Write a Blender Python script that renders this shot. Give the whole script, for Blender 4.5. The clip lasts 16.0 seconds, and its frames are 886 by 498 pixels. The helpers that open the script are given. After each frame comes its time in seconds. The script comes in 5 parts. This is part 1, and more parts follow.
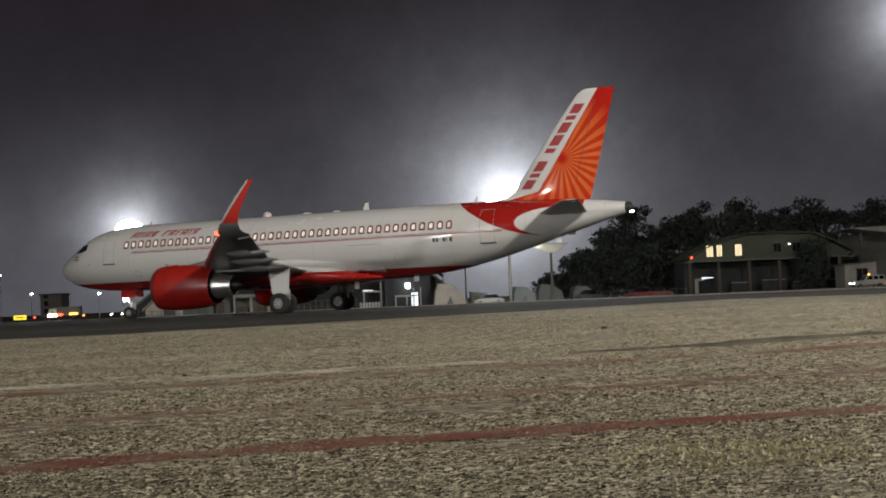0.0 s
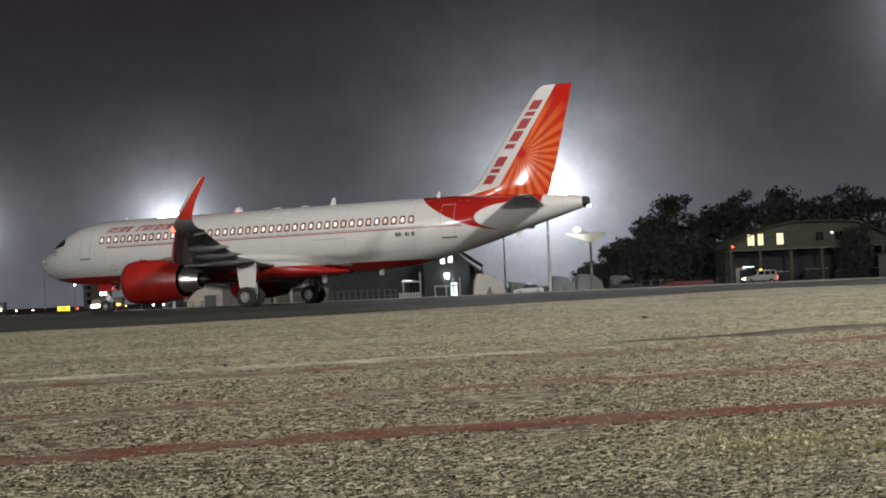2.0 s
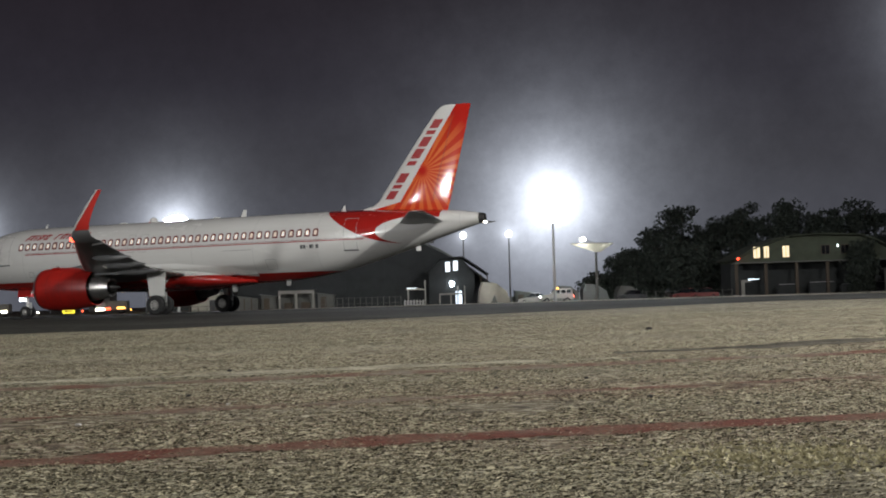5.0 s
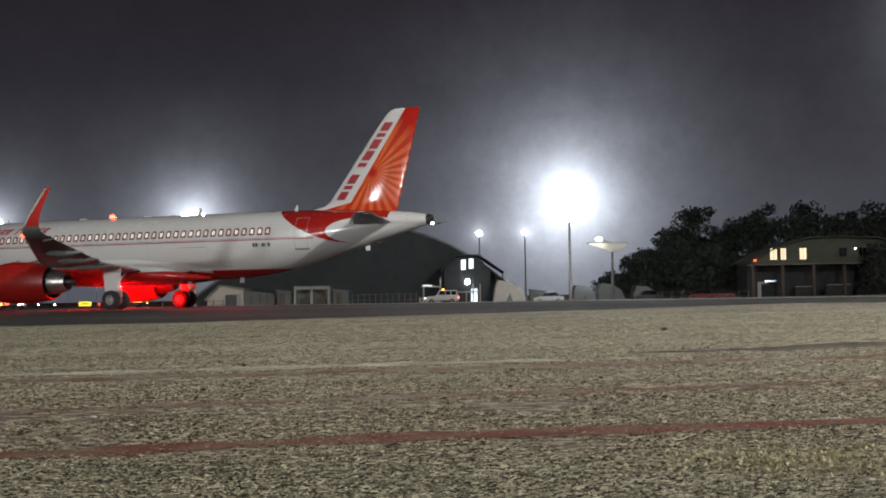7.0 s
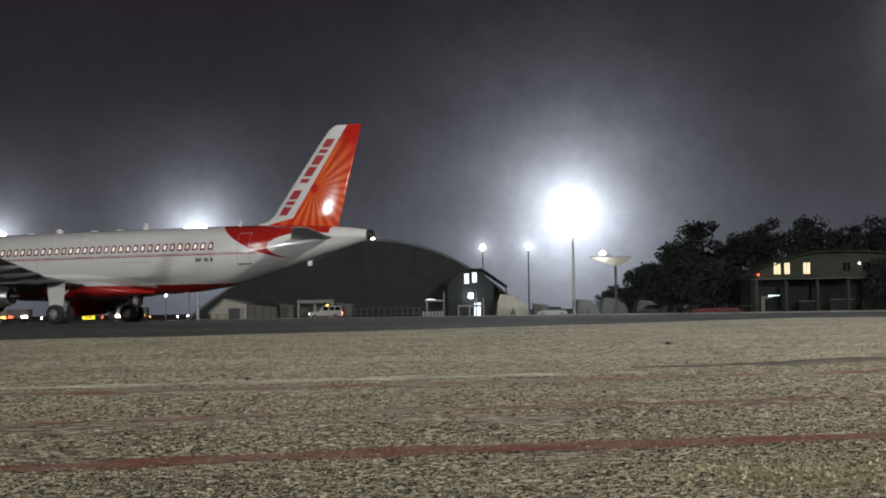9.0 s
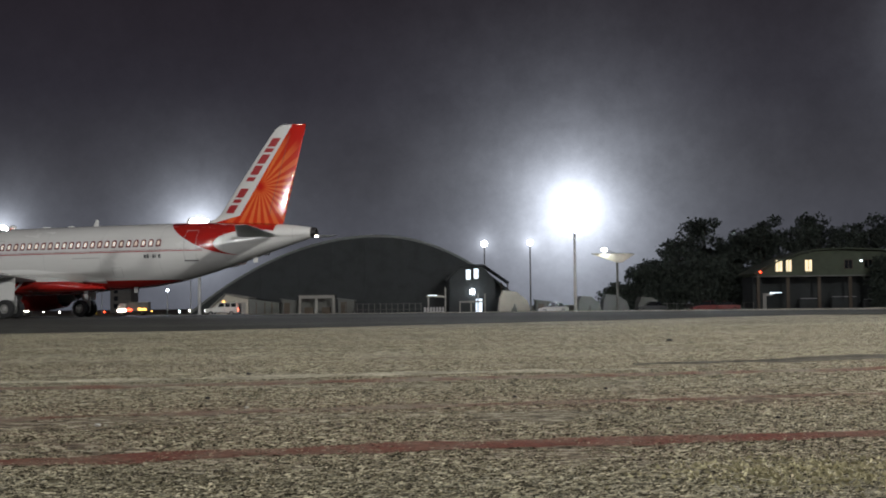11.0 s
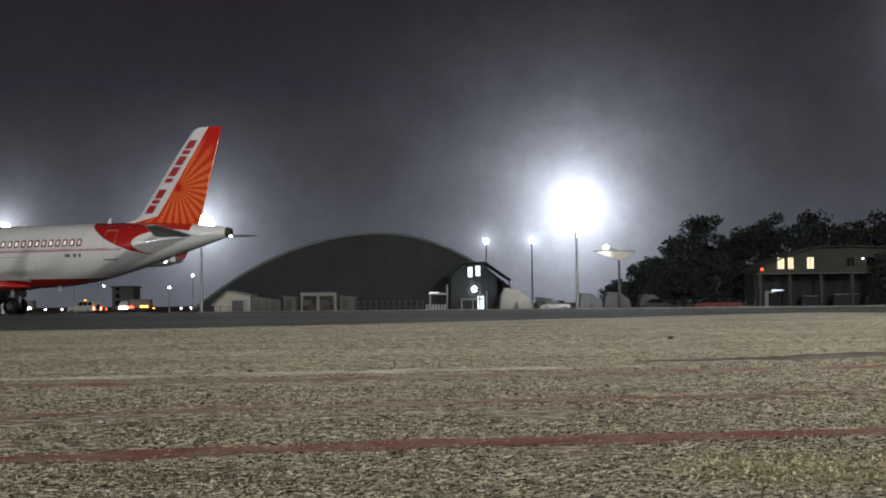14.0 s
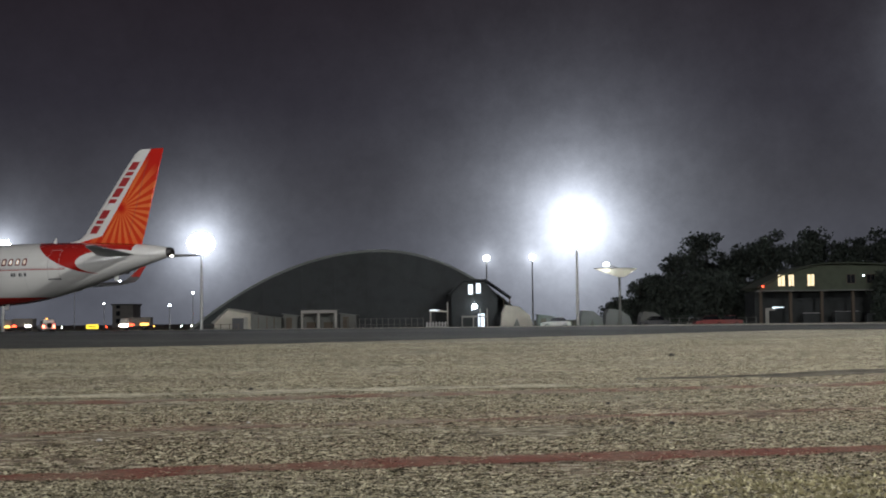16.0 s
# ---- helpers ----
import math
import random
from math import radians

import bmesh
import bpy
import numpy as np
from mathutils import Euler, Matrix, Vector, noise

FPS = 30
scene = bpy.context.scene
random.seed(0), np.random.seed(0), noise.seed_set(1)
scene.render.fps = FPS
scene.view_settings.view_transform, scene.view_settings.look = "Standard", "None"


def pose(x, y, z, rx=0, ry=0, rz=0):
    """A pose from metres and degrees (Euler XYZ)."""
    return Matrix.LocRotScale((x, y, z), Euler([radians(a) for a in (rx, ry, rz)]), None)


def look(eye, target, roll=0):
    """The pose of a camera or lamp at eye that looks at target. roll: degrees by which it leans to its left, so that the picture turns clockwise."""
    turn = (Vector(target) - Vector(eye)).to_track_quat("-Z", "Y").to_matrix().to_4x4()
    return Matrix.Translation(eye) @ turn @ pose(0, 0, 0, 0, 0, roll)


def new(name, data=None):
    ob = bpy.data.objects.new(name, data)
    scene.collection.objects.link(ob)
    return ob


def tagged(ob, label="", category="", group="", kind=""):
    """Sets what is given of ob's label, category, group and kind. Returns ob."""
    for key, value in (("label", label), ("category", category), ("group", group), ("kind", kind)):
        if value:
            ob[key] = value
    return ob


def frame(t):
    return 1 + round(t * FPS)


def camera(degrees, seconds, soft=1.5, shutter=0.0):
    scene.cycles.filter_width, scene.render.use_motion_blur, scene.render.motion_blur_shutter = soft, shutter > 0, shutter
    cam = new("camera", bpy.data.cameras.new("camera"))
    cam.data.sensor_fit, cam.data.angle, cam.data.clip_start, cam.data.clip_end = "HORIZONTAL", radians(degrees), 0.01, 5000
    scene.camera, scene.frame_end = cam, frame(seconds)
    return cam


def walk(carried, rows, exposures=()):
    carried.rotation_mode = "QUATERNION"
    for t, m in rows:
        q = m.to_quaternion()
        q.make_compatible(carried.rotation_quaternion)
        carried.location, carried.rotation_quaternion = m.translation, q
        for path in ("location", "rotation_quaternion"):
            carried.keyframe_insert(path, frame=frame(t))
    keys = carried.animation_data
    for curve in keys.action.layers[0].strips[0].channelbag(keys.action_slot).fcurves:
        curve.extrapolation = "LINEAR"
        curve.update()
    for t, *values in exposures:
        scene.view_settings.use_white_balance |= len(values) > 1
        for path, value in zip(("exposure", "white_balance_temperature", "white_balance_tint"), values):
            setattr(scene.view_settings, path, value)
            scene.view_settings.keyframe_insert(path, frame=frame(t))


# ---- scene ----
# ---------------------------------------------------------------- camera
CAM = [(0, -2.89, 2.26, 2.35), (0.5, -2.50, 2.34, 2.45), (1, -1.56, 1.84, 2.39), (1.5, -1.04, 1.80, 2.45),
       (2, -1.09, 1.88, 2.51), (2.5, -0.73, 1.87, 2.40), (3, -0.95, 2.08, 2.88), (5.5, -0.62, 2.26, 1.31),
       (6, -0.25, 2.16, 1.09), (6.5, -0.26, 2.05, 0.97), (7, -0.17, 2.16, 0.93), (7.5, -0.04, 2.36, 0.81),
       (8, -0.06, 2.66, 0.76), (8.5, -0.16, 2.76, 0.75), (9, -0.02, 2.80, 0.83), (11.5, 0.05, 2.59, 0.58),
       (12, 0.09, 2.63, 0.62), (12.5, 0.14, 2.54, 0.59), (13, 0.20, 2.58, 0.62), (13.5, 0.18, 2.58, 0.62),
       (14, 0.13, 2.49, 0.57), (14.5, 0.21, 2.62, 0.63), (15, 0.33, 2.89, 0.59), (15.5, 0.17, 3.22, 0.62),
       (16, 0.15, 3.29, 0.63)]
cam = camera(39.0, 16.0, soft=1.9)
walk(cam, [(t, pose(0, 0, 0.5, 90 + p, r, y)) for t, y, p, r in CAM], exposures=[
    (0, -0.02, 6400, 10), (0.5, 0.20, 6380, 10), (1, 0.34, 6350, 10), (1.5, 0.31, 6300, 10), (2, 0.39, 6240, 10), (2.5, 0.42, 6200, 10),
    (3, 0.22, 6130, 9), (5.5, 0.15, 6070, 9), (7.5, 0.15, 6030, 9), (11.5, 0.15, 6010, 9), (16, 0.22, 5990, 9)])

# ---------------------------------------------------------------- night sky and large lights
world = bpy.data.worlds.new("night_sky")
scene.world = world
world.use_nodes = True
wn, wl = world.node_tree.nodes, world.node_tree.links
wn.clear()
w_out, w_bg = wn.new("ShaderNodeOutputWorld"), wn.new("ShaderNodeBackground")
w_co, w_sep, w_ramp = wn.new("ShaderNodeTexCoord"), wn.new("ShaderNodeSeparateXYZ"), wn.new("ShaderNodeValToRGB")
wl.new(w_co.outputs["Generated"], w_sep.inputs[0])
wl.new(w_sep.outputs["Z"], w_ramp.inputs[0])
ramp = w_ramp.color_ramp
ramp.elements[0].position, ramp.elements[0].color = 0.0, (0.078, 0.078, 0.090, 1)
ramp.elements[1].position, ramp.elements[1].color = 0.26, (0.0160, 0.0122, 0.0150, 1)
for p_, c_ in ((0.035, (0.061, 0.060, 0.069, 1)), (0.10, (0.038, 0.0355, 0.040, 1)), (0.17, (0.023, 0.0200, 0.0250, 1))):
    e_ = ramp.elements.new(p_)
    e_.color = c_


def w_math(op, a, b=0.0):
    n = wn.new("ShaderNodeMath")
    n.operation = op
    for sock, v in zip(n.inputs, (a, b)):
        if isinstance(v, (int, float)):
            sock.default_value = v
        else:
            wl.new(v, sock)
    return n.outputs[0]


# halo of light round each floodlight mast, painted into the sky; fades with the angle
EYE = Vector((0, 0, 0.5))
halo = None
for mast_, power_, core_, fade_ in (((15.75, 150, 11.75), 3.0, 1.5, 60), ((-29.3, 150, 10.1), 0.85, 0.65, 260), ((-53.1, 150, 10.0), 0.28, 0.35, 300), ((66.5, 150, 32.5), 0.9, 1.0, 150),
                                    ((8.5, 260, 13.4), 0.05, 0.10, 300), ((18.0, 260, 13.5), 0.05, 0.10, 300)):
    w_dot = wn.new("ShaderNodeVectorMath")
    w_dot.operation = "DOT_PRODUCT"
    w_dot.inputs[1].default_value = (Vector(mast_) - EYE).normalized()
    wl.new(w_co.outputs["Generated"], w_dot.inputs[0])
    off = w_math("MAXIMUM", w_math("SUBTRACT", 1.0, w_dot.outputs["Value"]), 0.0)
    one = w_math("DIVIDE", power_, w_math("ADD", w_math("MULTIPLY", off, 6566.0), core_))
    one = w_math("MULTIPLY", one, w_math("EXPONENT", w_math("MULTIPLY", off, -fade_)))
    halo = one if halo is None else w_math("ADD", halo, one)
# noise mottles the sky and the painted halos
w_mottle = wn.new("ShaderNodeTexNoise")
w_mottle.inputs["Scale"].default_value, w_mottle.inputs["Detail"].default_value, w_mottle.inputs["Roughness"].default_value = 22.0, 8.0, 0.75
wl.new(w_co.outputs["Generated"], w_mottle.inputs["Vector"])
uneven = w_math("ADD", w_math("MULTIPLY", w_mottle.outputs[0], 0.5), 0.75)
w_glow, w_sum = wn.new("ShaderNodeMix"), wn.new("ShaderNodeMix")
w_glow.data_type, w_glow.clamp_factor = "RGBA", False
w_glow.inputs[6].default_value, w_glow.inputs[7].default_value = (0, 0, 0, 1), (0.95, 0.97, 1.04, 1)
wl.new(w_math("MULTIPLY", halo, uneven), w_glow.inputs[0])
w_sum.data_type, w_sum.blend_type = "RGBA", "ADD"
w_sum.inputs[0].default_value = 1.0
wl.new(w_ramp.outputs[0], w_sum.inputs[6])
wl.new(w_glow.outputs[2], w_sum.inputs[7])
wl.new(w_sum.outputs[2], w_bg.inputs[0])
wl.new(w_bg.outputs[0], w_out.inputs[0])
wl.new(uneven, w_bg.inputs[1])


def flood(name, eye, target, watts, size, colour):
    """An apron floodlight bank behind the camera."""
    d = bpy.data.lights.new(name, "AREA")
    d.shape, d.size, d.size_y, d.energy, d.color, d.spread = "RECTANGLE", size, size * 0.5, watts, colour, radians(150)
    ob = new(name, d)
    ob.matrix_world = look(eye, target)
    return ob


flood("apron_floodlight", (-64, 12, 42), (-16, 76, 0), 2500, 3.0, (1.0, 0.95, 0.86))
flood("apron_floodlight", (46, 4, 38), (-2, 62, 0), 41000, 3.0, (1.0, 0.95, 0.87))
flood("apron_floodlight", (-74, -42, 13), (-10, 74, 5), 15000, 1.6, (1.0, 0.96, 0.90))
flood("apron_floodlight", (-112, -62, 14), (-20, 80, 4), 15000, 1.6, (1.0, 0.96, 0.90))


# ---------------------------------------------------------------- materials
class Nodes:
    """A small wrapper to write node materials briefly."""

    def __init__(self, name):
        self.mat = bpy.data.materials.new(name)
        self.mat.use_nodes = True
        self.tree = self.mat.node_tree
        self.bsdf = self.tree.nodes["Principled BSDF"]

    def add(self, kind, **values):
        n = self.tree.nodes.new(kind)
        for k, v in values.items():
            n.inputs[k].default_value = v
        return n

    def link(self, a, b):
        self.tree.links.new(a, b)

    def put(self, sock, v):
        if isinstance(v, (int, float, tuple)):
            sock.default_value = v
        else:
            self.link(v, sock)

    def math(self, op, a, b=0.0, c=0.0):
        n = self.tree.nodes.new("ShaderNodeMath")
        n.operation = op
        for s, v in zip(n.inputs, (a, b, c)):
            self.put(s, v)
        return n.outputs[0]

    def mix(self, fac, a, b):
        n = self.tree.nodes.new("ShaderNodeMix")
        n.data_type = "RGBA"
        self.put(n.inputs[0], fac)
        for s, v in ((n.inputs[6], a), (n.inputs[7], b)):
            self.put(s, v if not isinstance(v, tuple) or len(v) == 4 else (*v, 1))
        return n.outputs[2]

    def coords(self):
        return self.add("ShaderNodeTexCoord").outputs["Object"]

    def xyz(self):
        s = self.add("ShaderNodeSeparateXYZ")
        self.link(self.coords(), s.inputs[0])
        return s.outputs

    def noise(self, scale, detail=4.0, rough=0.6, stretch=None, where=None):
        n = self.add("ShaderNodeTexNoise", Scale=scale, Detail=detail, Roughness=rough)
        src = where if where is not None else self.coords()
        if stretch:
            m = self.add("ShaderNodeMapping", Scale=stretch)
            self.link(src, m.inputs[0])
            src = m.outputs[0]
        self.link(src, n.inputs["Vector"])
        return n.outputs[0]

    def ramp(self, fac, *stops):
        n = self.tree.nodes.new("ShaderNodeValToRGB")
        self.link(fac, n.inputs[0])
        el = n.color_ramp.elements
        while len(el) < len(stops):
            el.new(0.5)
        for e, (p, c) in zip(el, stops):
            e.position, e.color = p, (*c, 1) if isinstance(c, tuple) else (c, c, c, 1)
        return n.outputs[0]

    def bump(self, height, strength=0.3, distance=0.02):
        n = self.add("ShaderNodeBump", Strength=strength, Distance=distance)
        self.link(height, n.inputs["Height"])
        self.link(n.outputs[0], self.bsdf.inputs["Normal"])


def worn(name, colour, rough=0.6, metal=0.0, vary=0.2, scale=2.0, bump=0.15, grime=(0.12, 0.11, 0.10), dirt=0.25):
    """A surface with grain and stains at two scales."""
    m = Nodes(name)
    big, fine = m.noise(scale, 5), m.noise(scale * 14, 3)
    c = m.mix(m.math("MULTIPLY", fine, vary), colour, tuple(v * 0.55 for v in colour))
    c = m.mix(m.math("MULTIPLY", m.ramp(big, (0.45, 0.0), (0.8, 1.0)), dirt), c, grime)
    m.link(c, m.bsdf.inputs["Base Color"])
    m.link(m.math("MULTIPLY_ADD", fine, 0.25, rough - 0.12), m.bsdf.inputs["Roughness"])
    m.bsdf.inputs["Metallic"].default_value = metal
    if bump:
        m.bump(fine, bump, 0.01)
    return m.mat


def glow(name, colour, strength):
    m = Nodes(name)
    m.bsdf.inputs["Base Color"].default_value = (*colour, 1)
    m.bsdf.inputs["Emission Color"].default_value = (*colour, 1)
    m.bsdf.inputs["Emission Strength"].default_value = strength
    return m.mat


RED = (0.40, 0.016, 0.010)
WHITE = (0.60, 0.59, 0.565)


def fuselage_paint():
    m = Nodes("livery_paint")
    x, y, z = m.xyz()
    belly = m.math("LESS_THAN", z, 2.30)
    # swoosh on the tail: below the top line, ahead of the stabiliser's white teardrop
    k = m.math("POWER", m.math("MAXIMUM", m.math("DIVIDE", m.math("SUBTRACT", 32.9, x), 5.1), 0.0), 1.9)
    above = m.math("GREATER_THAN", z, m.math("MULTIPLY_ADD", k, 2.1, 3.72))
    span = m.math("MULTIPLY", m.math("GREATER_THAN", x, 27.7), m.math("LESS_THAN", x, 35.0))
    ex = m.math("DIVIDE", m.math("SUBTRACT", x, 33.75), 2.45)
    ez = m.math("DIVIDE", m.math("SUBTRACT", z, 4.45), 0.80)
    r2 = m.math("ADD", m.math("MULTIPLY", ex, ex), m.math("MULTIPLY", ez, ez))
    out = m.math("GREATER_THAN", r2, 1.0)
    low = m.math("MULTIPLY", m.math("GREATER_THAN", x, 33.6), m.math("LESS_THAN", z, 4.9))
    swoosh = m.math("MULTIPLY", m.math("MULTIPLY", above, span), m.math("MULTIPLY", out, m.math("SUBTRACT", 1.0, low)))
    red = m.math("MAXIMUM", belly, swoosh)
    grime = m.ramp(m.noise(1.2, 6, 0.65, (0.35, 1, 1)), (0.42, 0.0), (0.75, 1.0))
    under = m.ramp(m.noise(3.0, 5, 0.7, (0.2, 1, 2)), (0.4, 0.0), (0.8, 1.0))
    white = m.mix(m.math("MULTIPLY", grime, 0.16), WHITE, (0.42, 0.40, 0.36))
    white = m.mix(m.math("MULTIPLY", under, 0.10), white, (0.30, 0.28, 0.26))
    ring = m.math("LESS_THAN", m.math("ABSOLUTE", m.math("SUBTRACT", m.math("FRACT", m.math("MULTIPLY", x, 0.235)), 0.5)), 0.0035)
    white = m.mix(m.math("MULTIPLY", ring, 0.35), white, (0.30, 0.30, 0.30))
    rc = m.mix(m.math("MULTIPLY", grime, 0.4), (0.32, 0.014, 0.010), (0.20, 0.012, 0.009))
    m.link(m.mix(red, white, rc), m.bsdf.inputs["Base Color"])
    m.link(m.math("MULTIPLY_ADD", grime, 0.20, 0.15), m.bsdf.inputs["Roughness"])
    m.bsdf.inputs["Coat Weight"].default_value = 0.4
    m.bump(m.noise(0.9, 2), 0.06, 0.02)
    return m.mat


def fin_paint():
    m = Nodes("fin_livery_paint")
    x, y, z = m.xyz()
    # white band along the leading edge
    edge = m.math("MULTIPLY_ADD", m.math("SUBTRACT", z, 11.75), 0.655, 35.50)
    band = m.math("LESS_THAN", x, edge)
    band = m.math("MULTIPLY", band, m.math("GREATER_THAN", m.math("MULTIPLY_ADD", x, -0.22, z), -0.72))
    dx, dz = m.math("SUBTRACT", x, 33.35), m.math("SUBTRACT", z, 8.05)
    ang = m.math("ARCTAN2", dz, dx)
    rad = m.math("SQRT", m.math("ADD", m.math("MULTIPLY", dx, dx), m.math("MULTIPLY", dz, dz)))
    ray = m.ramp(m.math("MULTIPLY_ADD", m.math("SINE", m.math("MULTIPLY", ang, 26.0)), 0.5, 0.5), (0.42, 0.0), (0.58, 1.0))
    reach = m.ramp(m.math("DIVIDE", rad, 4.0), (0.05, 0.0), (0.12, 0.55), (0.40, 0.7), (0.72, 0.4), (0.95, 0.0))
    core = m.ramp(m.math("DIVIDE", rad, 4.0), (0.03, 0.0), (0.10, 0.40), (0.55, 0.25), (0.9, 0.0))
    red = m.mix(core, RED, (0.66, 0.10, 0.015))
    red = m.mix(m.math("MULTIPLY", ray, reach), red, (0.66, 0.19, 0.05))
    n = m.noise(1.3, 5)
    white = m.mix(m.math("MULTIPLY", n, 0.2), WHITE, (0.45, 0.43, 0.40))
    m.link(m.mix(band, red, white), m.bsdf.inputs["Base Color"])
    m.link(m.math("MULTIPLY_ADD", n, 0.08, 0.04), m.bsdf.inputs["Roughness"])
    m.bsdf.inputs["Specular IOR Level"].default_value = 0.14
    m.bump(m.noise(0.7, 2), 0.05, 0.04)
    return m.mat


def ground_mat():
    """Dry, patchy grass and laterite soil."""
    m = Nodes("dry_grass_soil")
    patch, mid = m.noise(0.30, 5, 0.6, (0.18, 1, 1)), m.noise(1.5, 6, 0.7, (0.16, 1, 1))
    fine, speck = m.noise(11.0, 5, 0.75, (0.38, 1, 1)), m.noise(44.0, 3, 0.7, (0.5, 1, 1))
    c = m.ramp(mid, (0.32, (0.085, 0.076, 0.050)), (0.46, (0.165, 0.150, 0.102)), (0.56, (0.25, 0.230, 0.160)), (0.70, (0.42, 0.385, 0.28)))
    c = m.mix(m.ramp(patch, (0.43, 0.0), (0.60, 0.35)), c, (0.22, 0.165, 0.118))
    straw, rusty = m.noise(0.85, 4, 0.6, (0.05, 1, 1)), m.noise(0.62, 4, 0.6, (0.045, 1, 1))
    c = m.mix(m.ramp(straw, (0.50, 0.0), (0.62, 0.42)), c, (0.47, 0.43, 0.31))
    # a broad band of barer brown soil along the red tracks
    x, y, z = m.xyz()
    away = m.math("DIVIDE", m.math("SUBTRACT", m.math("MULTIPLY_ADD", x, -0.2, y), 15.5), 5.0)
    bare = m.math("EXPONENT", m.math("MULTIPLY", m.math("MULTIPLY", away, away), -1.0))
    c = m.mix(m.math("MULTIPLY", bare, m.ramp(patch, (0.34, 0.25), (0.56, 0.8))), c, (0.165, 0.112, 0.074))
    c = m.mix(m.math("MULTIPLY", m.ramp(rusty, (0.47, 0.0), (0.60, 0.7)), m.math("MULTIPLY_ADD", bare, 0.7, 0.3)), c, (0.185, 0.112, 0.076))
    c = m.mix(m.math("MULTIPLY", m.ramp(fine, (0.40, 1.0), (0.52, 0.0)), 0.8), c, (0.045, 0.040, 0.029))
    c = m.mix(m.math("MULTIPLY", m.ramp(fine, (0.52, 0.0), (0.60, 1.0)), 0.75), c, (0.56, 0.52, 0.39))
    c = m.mix(m.math("MULTIPLY", m.ramp(speck, (0.55, 0.0), (0.75, 1.0)), 0.5), c, (0.30, 0.27, 0.20))
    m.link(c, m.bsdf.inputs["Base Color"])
    m.bsdf.inputs["Roughness"].default_value = 0.95
    m.bsdf.inputs["Specular IOR Level"].default_value = 0.15
    m.bump(m.math("ADD", fine, speck), 0.9, 0.05)
    return m.mat


def soil_mat(name, a, b):
    m = Nodes(name)
    n, f = m.noise(1.1, 5, 0.7), m.noise(16.0, 4, 0.7)
    c = m.mix(m.ramp(n, (0.42, 0.0), (0.60, 1.0)), a, b)
    c = m.mix(m.math("MULTIPLY", m.ramp(f, (0.35, 1.0), (0.6, 0.0)), 0.6), c, (0.03, 0.022, 0.018))
    m.link(c, m.bsdf.inputs["Base Color"])
    m.bsdf.inputs["Roughness"].default_value = 0.95
    m.bsdf.inputs["Specular IOR Level"].default_value = 0.15
    m.bump(f, 0.6, 0.03)
    return m.mat


def asphalt_mat():
    m = Nodes("worn_asphalt")
    patch, fine = m.noise(0.10, 5, 0.6, (0.3, 1, 1)), m.noise(5.0, 6, 0.8, (0.3, 1, 1))
    c = m.ramp(patch, (0.30, (0.040, 0.039, 0.035)), (0.55, (0.062, 0.060, 0.053)), (0.75, (0.090, 0.087, 0.076)))
    c = m.mix(m.math("MULTIPLY", m.ramp(fine, (0.42, 1.0), (0.58, 0.0)), 0.6), c, (0.020, 0.019, 0.017))
    m.link(c, m.bsdf.inputs["Base Color"])
    m.bsdf.inputs["Roughness"].default_value = 1.0
    m.bsdf.inputs["Specular IOR Level"].default_value = 0.04
    m.bump(fine, 0.4, 0.01)
    return m.mat


def foliage_mat(name, dark, light, split=False):
    m = Nodes(name)
    n = m.add("ShaderNodeNewGeometry").outputs["Random Per Island"]
    if split:
        n = m.ramp(n, (0.0, 0.0), (0.42, 0.12), (0.62, 0.75), (1.0, 1.0))
    m.link(m.mix(n, dark, light), m.bsdf.inputs["Base Color"])
    m.bsdf.inputs["Roughness"].default_value = 0.75
    m.bsdf.inputs["Specular IOR Level"].default_value = 0.2
    return m.mat


